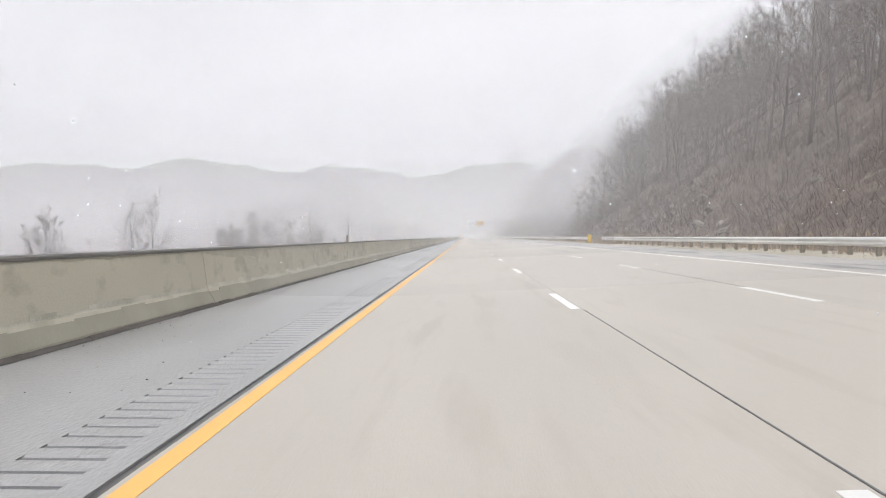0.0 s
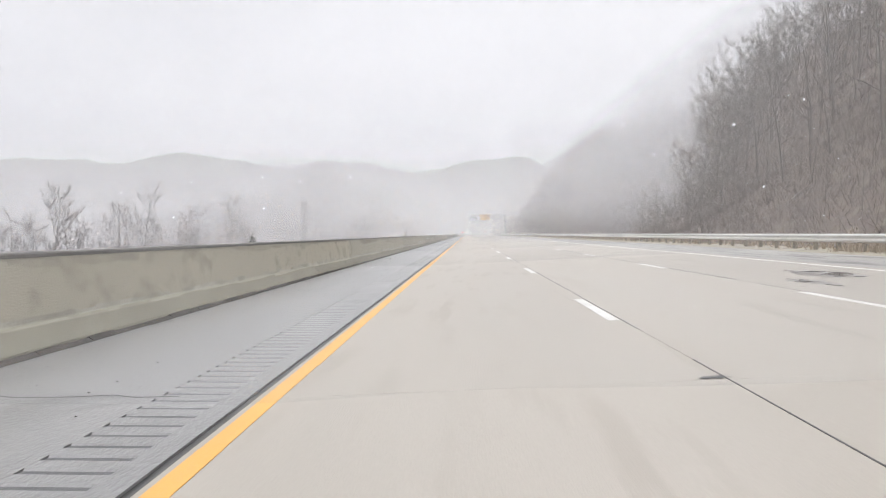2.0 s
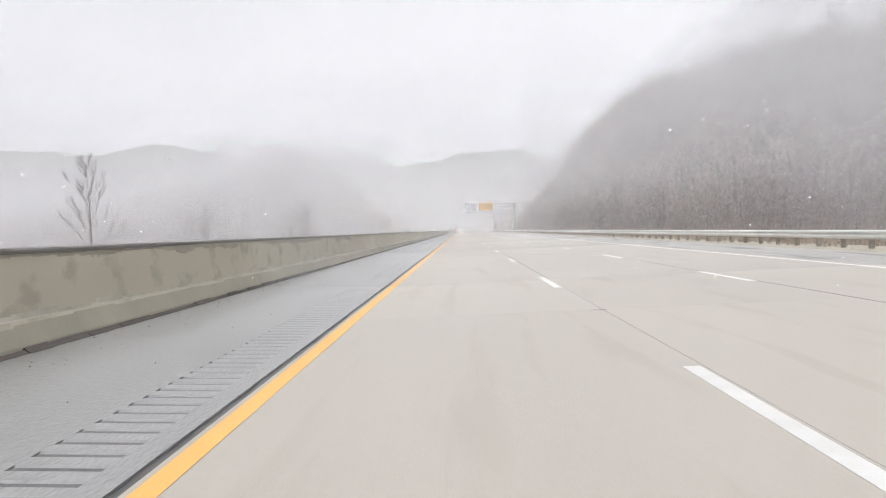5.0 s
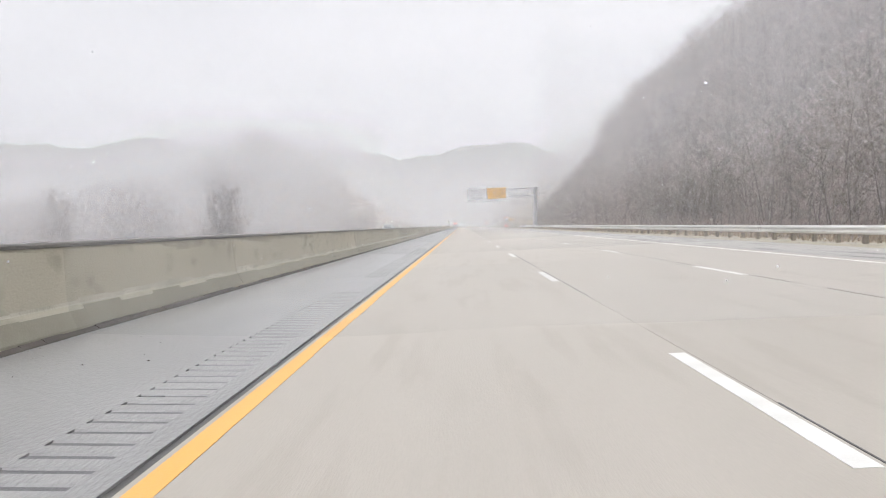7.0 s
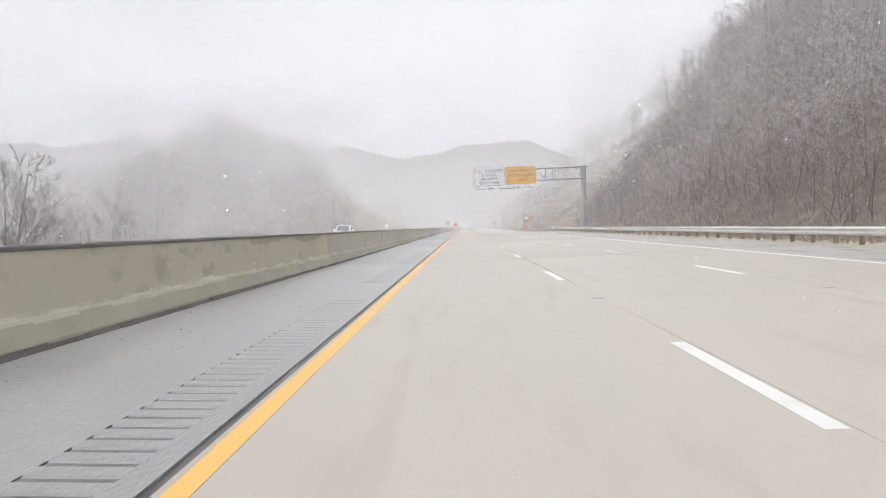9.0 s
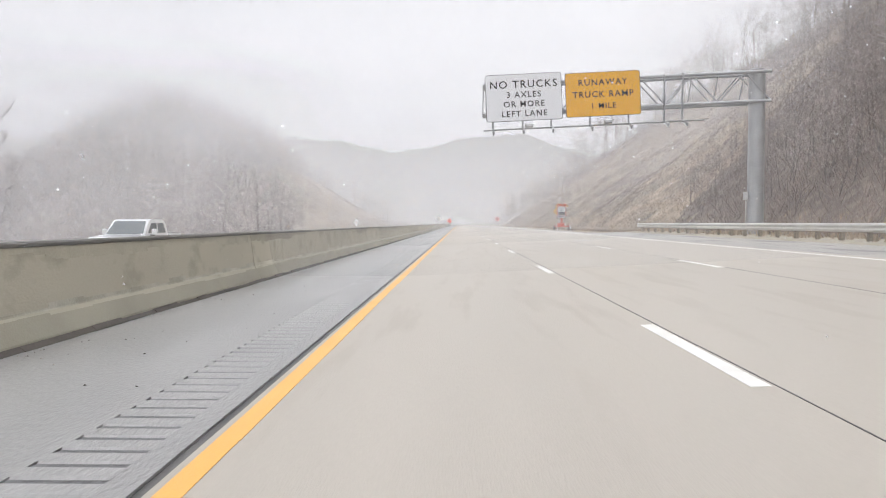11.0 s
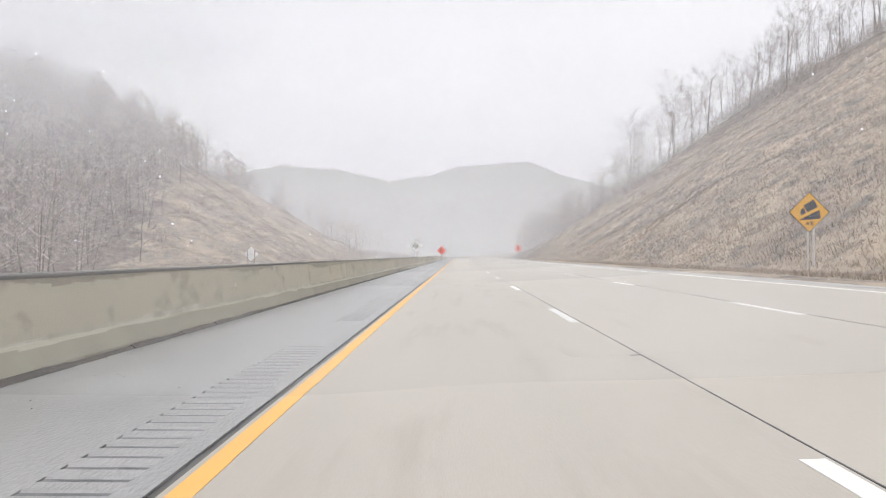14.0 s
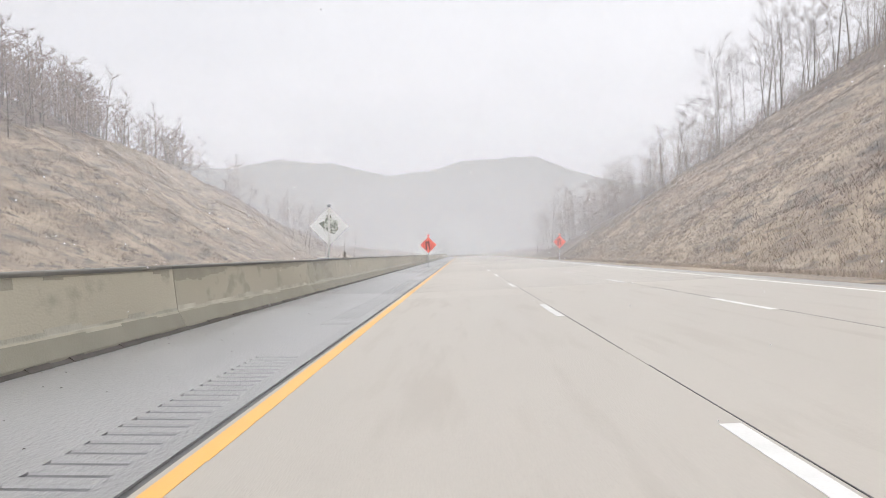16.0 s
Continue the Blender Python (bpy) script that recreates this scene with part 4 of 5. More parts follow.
# ---- grass and brush on the slopes ----
def tufts(name, label, spots, mat, rng, blades, tall, wide, lean, width=0.03):
    """Tufts of narrow blades that spring from the ground, in one mesh."""
    r = np.random.RandomState(rng.randrange(10 ** 6))
    xy = np.repeat(np.array(spots), blades, 0)
    n = len(xy)
    k = np.repeat(r.uniform(0.45, 1.75, len(spots)), blades)
    a, out, t = r.uniform(0, 6.283, n), r.uniform(0, wide, n) * k, r.uniform(0, 3.14, n)
    x, y = xy[:, 0] + out * np.cos(a), xy[:, 1] + out * np.sin(a)
    z, h, w = land(x, y), tall * k * r.uniform(0.5, 1.1, n), width * k
    tip = np.stack([x + r.uniform(-lean, lean, n) * h, y + r.uniform(-lean, lean, n) * h, z + h], 1)
    one = np.stack([x - w * np.cos(t), y - w * np.sin(t), z - 0.08], 1)
    two = np.stack([x + w * np.cos(t), y + w * np.sin(t), z - 0.08], 1)
    vs = np.stack([one, two, tip], 1).reshape(-1, 3)
    return tagged(arrays(name, vs, np.arange(3 * n).reshape(-1, 3).tolist(), mat), label, "vegetation", kind="stuff")


def on_cut(x, y):
    return 396 + 0.45 * (x - 17) < y


def cut_spots(n, brush):
    """Places on the cut slope, crowded towards its foot, in or out of the brush."""
    r = np.random.RandomState(n)
    x, y = 16 + 60 * r.random_sample(n) ** 1.35, r.uniform(396, 612, n)
    v = lattice(x * 0.9, y * 0.4 + 0.2 * x, 8, 31) + 0.5 * lattice(x * 1.3, y * 0.7, 2.8, 33) + 0.5 * smooth(x, 26, 60) - 0.45 * (1 - smooth(x, 17, 25))
    dark = r.random_sample(n) < smooth(v, -0.1, 0.75)
    keep = (y > 396 + 0.45 * (x - 17)) & (dark if brush else ~dark if brush is False else True)
    return np.stack([x[keep], y[keep]], 1)


tufts("slope_grass", "dry straw-coloured grass over the cut slope", cut_spots(64000, False), BLADE, rng, 6, 0.15, 0.26, 1.1, 0.022)
tufts("slope_weeds", "grey-brown dead weeds over the cut slope", cut_spots(36000, None), WEED, rng, 6, 0.19, 0.24, 1.0, 0.02)
tufts("slope_brush", "patches of dark brown brush on the cut slope", cut_spots(90000, True), DARK_BRUSH, rng, 6, 0.17, 0.3, 1.2, 0.013)
tufts("verge_grass", "dry grass along the verge behind the guard rail", scatter(rng, 3500, 15.7, 18.5, -10, 396), BLADE, rng, 6, 0.22, 0.35, 0.9)
tufts("gap_grass", "tan dry grass in the gap between the guard rails", scatter(rng, 1300, 15.2, 18.5, 70, 92), BLADE, rng, 8, 0.3, 0.4, 1.1, 0.015)
tufts("hillside_brush", "brown brush under the hillside trees", scatter(rng, 36000, 17.5, 58, 0, 250, lambda x, y: first_wood(x, y - 20)), BRUSH, rng, 8, 0.5, 0.8, 1.2, 0.012)
tufts("second_hill_brush", "grey-brown brush under the trees of the second hill", scatter(rng, 26000, 17.8, 60, 200, 388), TWIG, rng, 7, 0.7, 0.7, 1.1, 0.016)
tufts("foot_brush", "dark brown brush below the second hill", scatter(rng, 26000, 17.8, 78, 376, 480, lambda x, y: not on_cut(x, y) or wave(x, y, 14, 61) > 0.55), BRUSH, rng, 7, 0.3, 0.4, 1.0, 0.014)
tufts("left_slope_grass", "dry grass over the far cut slope", scatter(rng, 12000, -70, -22, 500, 700, lambda x, y: y > 492 + (-30 - x) * 3.2), WEED, rng, 7, 0.22, 0.4, 1.1, 0.018)
tufts("left_slope_straw", "pale straw-coloured grass in patches on the far cut slope", scatter(rng, 26000, -66, -21, 490, 640, lambda x, y: y > 492 + (-30 - x) * 3.2 and lattice(x * 0.7, y * 0.5, 9, 47) > -0.2), BLADE, rng, 6, 0.16, 0.3, 1.1, 0.02)
tufts("left_slope_brush", "brown brush on the far cut slope", scatter(rng, 13000, -72, -22, 480, 700, lambda x, y: lattice(x * 0.8, y * 0.45, 9, 41) > 0.12), BRUSH, rng, 7, 0.28, 0.4, 1.0, 0.018)

# ---- sign gantry ----
ARM_TILT = 0.0462      # the arm follows the cross fall of the road


def gantry():
    px, py = 17.07, 376.75
    base = float(land(px, py))
    g = empty("sign_gantry", "cantilevered steel sign gantry with truss arm over the road", "gantry", (px, py, 0.0))

    def at(x, y, z):
        return (x, y, z + ARM_TILT * x)

    bm = bmesh.new()
    bmesh.ops.create_cone(bm, cap_ends=True, segments=20, radius1=0.43, radius2=0.41, depth=9.4 - base + 0.3, matrix=Matrix.Translation((0, 0, (9.4 + base - 0.3) / 2)))
    bmesh.ops.create_cone(bm, cap_ends=True, segments=20, radius1=0.62, radius2=0.60, depth=0.5, matrix=Matrix.Translation((0, 0, base + 0.2)))
    part("post", bm, DARK_STEEL, g, "thick grey steel upright")
    bm = bmesh.new()
    box(bm, (0.22, 0.16, 0.42), (-0.54, -0.05, base + 2.0), 0.02)
    rod(bm, (-0.5, 0, base), (-0.5, 0, base + 1.9), 0.03)
    part("control_box", bm, plain("pale_box", (0.6, 0.6, 0.58)), g, "small pale control box with conduit")
    x0, x1 = -14.4, 0.55
    zt, zb, dy = 9.22, 7.70, 0.45
    for y in (-dy, dy):
        for z in (zt, zb):
            bm = bmesh.new()
            rod(bm, at(x0, y, z), at(x1, y, z), 0.085, 10)
            part("chord", bm, DARK_STEEL, g)
    n = 11
    for k in range(n):
        a, b = x0 + (x1 - x0) * k / n, x0 + (x1 - x0) * (k + 1) / n
        bm = bmesh.new()
        for y in (-dy, dy):
            rod(bm, at(a, y, zb if k % 2 else zt), at(b, y, zt if k % 2 else zb), 0.035, 6)
        rod(bm, at(a, -dy, zt), at(b, dy, zt), 0.03, 6)
        rod(bm, at(a, -dy, zb), at(b, dy, zb), 0.03, 6)
        rod(bm, at(a, -dy, zt), at(a, dy, zb), 0.03, 6)
        part("lattice_brace", bm, DARK_STEEL, g)
    for y in (-1.30, -1.12, -0.92):
        bm = bmesh.new()
        rod(bm, at(x0, y, 6.83 + 0.05 * y), at(-3.1, y, 6.83 + 0.05 * y), 0.032, 6)
        part("light_rail", bm, DARK_STEEL, g, "thin steel lighting rail under the signs")
    for x in (-13.9, -12.35, -10.85, -8.85, -6.85, -5.0, -4.05):
        bm = bmesh.new()
        rod(bm, at(x, -0.56, zt + 0.12), at(x, -0.56, 6.8), 0.055, 8)
        box(bm, (0.11, 0.95, 0.08), at(x, -1.02, 6.70), 0.01, (12, 0, 0))
        box(bm, (0.10, 0.30, 0.22), at(x, -1.32, 6.62), 0.02, (25, 0, 0))
        part("hanger", bm, DARK_STEEL, g)
    for x in (-12.05, -8.0):
        bm = bmesh.new()
        box(bm, (0.48, 0.3, 0.22), at(x, -1.15, 6.93), 0.07)
        part("sign_lamp", bm, plain("pale_lamp_housing", (0.62, 0.62, 0.62)), g, "pale box lamp under a sign")
    return g


def board(name, label, w, h, at, face, border, lines, category="sign"):
    s = empty(name, label, category, at)
    s.matrix_basis = pose(*at, 0, -math.degrees(math.atan(ARM_TILT)), 0)

    def rounded(a, b, r):
        pts = []
        for cx, cz, k in ((a - r, b - r, 0), (-a + r, b - r, 1), (-a + r, -b + r, 2), (a - r, -b + r, 3)):
            for j in range(4):
                q = (k + j / 3) * math.pi / 2
                pts.append((cx + r * math.cos(q), cz + r * math.sin(q)))
        return pts
    bm = bmesh.new()
    plate(bm, rounded(w / 2, h / 2, 0.12), 0.05, Matrix())
    panel = part("panel", bm, border, s)
    bm = bmesh.new()
    plate(bm, rounded(w / 2 - 0.022, h / 2 - 0.022, 0.11), 0.01, Matrix.Translation((0, -0.006, 0)))
    part("face", bm, face, s)
    for words, size, x, z in lines:
        lettering(words, size, (x, -0.009, z), SIGN_BLACK, s)
    return s


gantry()
board("truck_lane_sign", "white sign with black lettering hung on the gantry", 3.97, 2.44, (4.77, 376.1, 7.90), SIGN_WHITE, SIGN_BLACK, [("NO TRUCKS", 0.55, 0, 0.66), ("3 AXLES", 0.43, 0, 0.13), ("OR MORE", 0.43, 0, -0.36), ("LEFT LANE", 0.43, 0, -0.86)])
board("runaway_ramp_sign", "amber sign with black lettering hung on the gantry", 3.88, 2.29, (8.88, 376.1, 8.06), SIGN_AMBER, SIGN_BLACK, [("RUNAWAY", 0.45, 0, 0.60), ("TRUCK RAMP", 0.45, 0, -0.02), ("1 MILE", 0.40, 0, -0.62)])

# ---- roadside signs ----
def diamond(half):
    r = 0.07
    return [(half, 0), (half - r, r), (r, half - r), (0, half), (-r, half - r), (-half + r, r), (-half, 0), (-half + r, -r), (-r, -half + r), (0, -half), (r, -half + r), (half - r, -r)]


def hill_sign():
    z0 = float(land(17.6, 460.9))
    s = empty("hill_warning_sign", "yellow diamond steep grade sign with black truck symbol", "sign", (17.6, 460.9, z0))
    c = 3.3 - z0
    bm = bmesh.new()
    plate(bm, diamond(0.93), 0.02, Matrix.Translation((0, 0, c)))
    part("panel", bm, SIGN_BLACK, s)
    bm = bmesh.new()
    plate(bm, diamond(0.89), 0.01, Matrix.Translation((0, -0.008, c)))
    part("face", bm, SIGN_AMBER, s)
    tilt = Matrix.Translation((0, -0.012, c + 0.06)) @ Euler((0, radians(-27), 0)).to_matrix().to_4x4()
    bm = bmesh.new()
    plate(bm, [(-0.12, -0.02), (0.42, -0.02), (0.42, 0.36), (-0.12, 0.36)], 0.006, tilt)
    plate(bm, [(-0.42, -0.02), (-0.16, -0.02), (-0.16, 0.24), (-0.30, 0.24), (-0.42, 0.10)], 0.006, tilt)
    plate(bm, [(-0.50, -0.38), (0.52, -0.30), (0.46, 0.12), (-0.36, -0.30)], 0.006, Matrix.Translation((0, -0.011, c)))
    part("truck_symbol", bm, SIGN_BLACK, s, "black truck on a steep hill")
    lettering("6%", 0.26, (0.02, -0.012, c - 0.52), SIGN_BLACK, s)
    for x in (-0.05, 0.22):
        bm = bmesh.new()
        box(bm, (0.07, 0.06, c + 0.7), (x, 0.06, (c + 0.1) / 2), 0.006)
        part("post", bm, STEEL, s)
    return s


def trailer():
    z0 = 14.1 * FALL - 0.255
    s = empty("speed_display_trailer", "orange work zone speed limit trailer on the shoulder", "trailer", (14.1, 431.0, z0))
    bm = bmesh.new()
    box(bm, (1.75, 0.10, 0.12), (0, -0.5, 0.52), 0.015)
    box(bm, (1.75, 0.10, 0.12), (0, 0.5, 0.52), 0.015)
    for x in (-0.82, 0, 0.82):
        box(bm, (0.10, 1.0, 0.10), (x, 0, 0.52), 0.01)
    rod(bm, (0, 0.5, 0.5), (0, 2.0, 0.45), 0.05)
    part("chassis", bm, ORANGE_PAINT, s)
    bm = bmesh.new()
    box(bm, (0.95, 0.7, 0.34), (0.0, 0, 0.75), 0.04)
    part("battery_box", bm, ORANGE_PAINT, s)
    bm = bmesh.new()
    box(bm, (0.22, 0.03, 0.24), (0.38, -0.36, 0.76), 0.02)
    part("meter_panel", bm, plain("pale_panel", (0.6, 0.55, 0.5)), s, "pale meter panel")
    bm = bmesh.new()
    box(bm, (0.20, 0.18, 1.0), (0, 0, 1.35), 0.02)
    part("mast", bm, ORANGE_PAINT, s)
    for x in (-0.78, 0.78):
        bm = bmesh.new()
        bmesh.ops.create_cone(bm, cap_ends=True, segments=20, radius1=0.33, radius2=0.33, depth=0.18, matrix=Matrix.Translation((x * 1.12, 0, 0.33)) @ Euler((0, radians(90), 0)).to_matrix().to_4x4())
        bmesh.ops.bevel(bm, geom=[e for e in bm.edges if e.calc_face_angle(0) > 1], offset=0.04, segments=2, affect="EDGES")
        tyre = part("tyre", bm, RUBBER, s, "black rubber tyre")
        bm = bmesh.new()
        bmesh.ops.create_cone(bm, cap_ends=True, segments=16, radius1=0.17, radius2=0.15, depth=0.2, matrix=Matrix.Translation((x * 1.12, 0, 0.33)) @ Euler((0, radians(90), 0)).to_matrix().to_4x4())
        part("rim", bm, plain("pale_rim", (0.6, 0.6, 0.6), 0.4), tyre, "pale steel rim")
        bm = bmesh.new()
        box(bm, (0.24, 0.8, 0.05), (x * 1.12, 0, 0.70), 0.02)
        part("mudguard", bm, ORANGE_PAINT, s)
    for x, mat in ((-1.05, RUBBER), (-0.62, SIGN_WHITE), (1.02, SIGN_WHITE)):
        bm = bmesh.new()
        box(bm, (0.06, 0.04, 0.72), (x, -0.58, 0.36), 0.008, (0, 14 if x < -1 else -14, 0))
        part("stabiliser_leg", bm, mat, s)
    bm = bmesh.new()
    box(bm, (1.16, 0.14, 0.10), (0, 0.02, 3.25), 0.02)
    for x in (-0.50, 0.50):
        box(bm, (0.06, 0.12, 1.4), (x, 0.03, 2.52), 0.015)
    box(bm, (1.16, 0.14, 0.10), (0, 0.02, 1.86), 0.02)
    part("sign_frame", bm, ORANGE_PAINT, s)
    bm = bmesh.new()
    box(bm, (1.16, 0.05, 0.26), (0, -0.075, 3.12), 0.01)
    part("header_board", bm, plain("red_orange_board", (0.70, 0.16, 0.07)), s, "red-orange header board")
    lettering("WORK ZONE", 0.19, (0, -0.104, 3.12), plain("dark_red_legend", (0.16, 0.03, 0.02)), s)
    bm = bmesh.new()
    box(bm, (0.94, 0.05, 1.12), (0, -0.075, 2.41), 0.01)
    part("display_board", bm, SIGN_WHITE, s, "white speed limit board")
    bm = bmesh.new()
    for sx, sz, x, z in ((0.86, 0.02, 0, 2.93), (0.86, 0.02, 0, 1.89), (0.02, 1.06, -0.43, 2.41), (0.02, 1.06, 0.43, 2.41)):
        box(bm, (sx, 0.006, sz), (x, -0.104, z))
    part("border", bm, SIGN_BLACK, s)
    lettering("SPEED", 0.24, (0, -0.104, 2.76), SIGN_BLACK, s)
    lettering("LIMIT", 0.24, (0, -0.104, 2.50), SIGN_BLACK, s)
    bm = bmesh.new()
    box(bm, (0.78, 0.03, 0.42), (0, -0.098, 2.13), 0.01)
    part("number_window", bm, SIGN_BLACK, s, "dark unlit number window")
    bm = bmesh.new()
    box(bm, (1.14, 0.04, 0.22), (0, -0.08, 1.70), 0.01)
    part("fine_board", bm, SIGN_WHITE, s, "white board below the display")
    lettering("$ 250 FINE", 0.20, (0, -0.105, 1.70), SIGN_BLACK, s)
    for x in (-0.72, 0.72):
        bm = bmesh.new()
        box(bm, (0.26, 0.22, 0.16), (x, -0.02, 3.05), 0.03)
        lampbox = part("beacon_housing", bm, plain("yellow_beacon", (0.75, 0.42, 0.03)), s, "yellow beacon housing")
        bm = bmesh.new()
        bmesh.ops.create_cone(bm, cap_ends=True, segments=14, radius1=0.09, radius2=0.07, depth=0.08, matrix=Matrix.Translation((x * 1.1, -0.14, 3.05)) @ Euler((radians(90), 0, 0)).to_matrix().to_4x4())
        part("beacon_lens", bm, plain("dark_amber_lens", (0.25, 0.10, 0.02), 0.2), lampbox, "dark amber lens")
    return s


def work_sign(x, y, z0, half, centre, label):
    """Portable red-orange diamond with a two-lane merge symbol on a spring stand."""
    s = empty("lane_merge_sign", label, "sign", (x, y, z0), "lane merge signs")
    c = centre - z0
    bm = bmesh.new()
    plate(bm, diamond(half), 0.012, Matrix.Translation((0, 0, c)))
    part("panel", bm, SIGN_ORANGE, s)
    for sx, lean in ((-0.17, 0.0), (0.15, 0.12)):
        bm = bmesh.new()
        plate(bm, [(sx - 0.05, -0.42), (sx + 0.05, -0.42), (sx + 0.05 - lean, 0.2), (sx + 0.13 - lean, 0.2), (sx - lean, 0.42), (sx - 0.13 - lean, 0.2), (sx - 0.05 - lean, 0.2)], 0.006, Matrix.Translation((0, -0.01, c)))
        part("arrow_symbol", bm, SIGN_BLACK, s, "black lane arrow")
    bm = bmesh.new()
    box(bm, (0.06, 0.05, c + half + 0.1), (0, 0.04, (c + half + 0.1) / 2), 0.006)
    part("mast", bm, DARK_STEEL, s)
    for a in (35, 145, 215, 325):
        bm = bmesh.new()
        rod(bm, (0, 0.04, 0.16), (0.75 * math.cos(radians(a)), 0.75 * math.sin(radians(a)), 0.02), 0.022, 6)
        part("foot", bm, DARK_STEEL, s)
    bm = bmesh.new()
    box(bm, (0.18, 0.02, 0.18), (0, 0.02, c + half + 0.12), 0.0, (0, 45, 0))
    part("flag", bm, SIGN_ORANGE, s, "small orange warning flag")
    return s


def sign_back(x, y, foot, centre, half, label, name="diamond_sign_back", posts=(0.0,)):
    s = empty(name, label, "sign", (x, y, foot))
    c = centre - foot
    bm = bmesh.new()
    plate(bm, diamond(half), 0.02, Matrix.Translation((0, 0, c)))
    part("panel", bm, SIGN_BACK, s)
    for px in posts:
        bm = bmesh.new()
        high = c + (half - abs(px)) * 0.9
        box(bm, (0.06, 0.05, high), (px, -0.035, high / 2), 0.006)
        part("post", bm, DARK_BARK if len(posts) > 1 else STEEL, s)
    if len(posts) > 1:
        return s
    bm = bmesh.new()
    pts = [(half * 0.5 * math.cos(6.283 * i / 13) * (0.85 + 0.3 * math.sin(i * 2.3)), half * 0.5 * math.sin(6.283 * i / 13) * (0.9 + 0.25 * math.cos(i * 1.7))) for i in range(13)]
    plate(bm, pts, 0.004, Matrix.Translation((0.02, -0.006, c + 0.05)))
    part("stain", bm, material("grey_green_stain", (0.16, 0.18, 0.14), (0.70, 0.72, 0.66), 0.7, 14, 7.0, contrast=0.2), s, "grey-green stained middle")
    bm = bmesh.new()
    bmesh.ops.create_uvsphere(bm, u_segments=10, v_segments=6, radius=0.09, matrix=Matrix.Translation((0, -0.03, c + half + 0.05)) @ Matrix.Diagonal((1, 1, 0.7, 1)))
    box(bm, (0.9, 0.25, 0.04), (0, 0, 0.02), 0.01)
    part("stand_fitting", bm, DARK_STEEL, s)
    return s


hill_sign()
trailer()
work_sign(-1.32, 555.0, 0.0, 0.74, 2.08, "red-orange diamond merge sign standing on the median shoulder")
work_sign(13.4, 577.0, 13.4 * FALL - 0.24, 0.76, 2.68, "red-orange diamond merge sign standing on the outer shoulder")
sign_back(-3.5, 515.6, 1.12, 2.40, 0.76, "white back of a diamond sign mounted on the barrier")
far_sign = sign_back(-22.7, 514.4, float(land(-22.7, 514.4)), 1.5, 0.88, "pale back of a diamond sign on two posts beyond the barrier", "small_sign_back", (-0.42, 0.42))

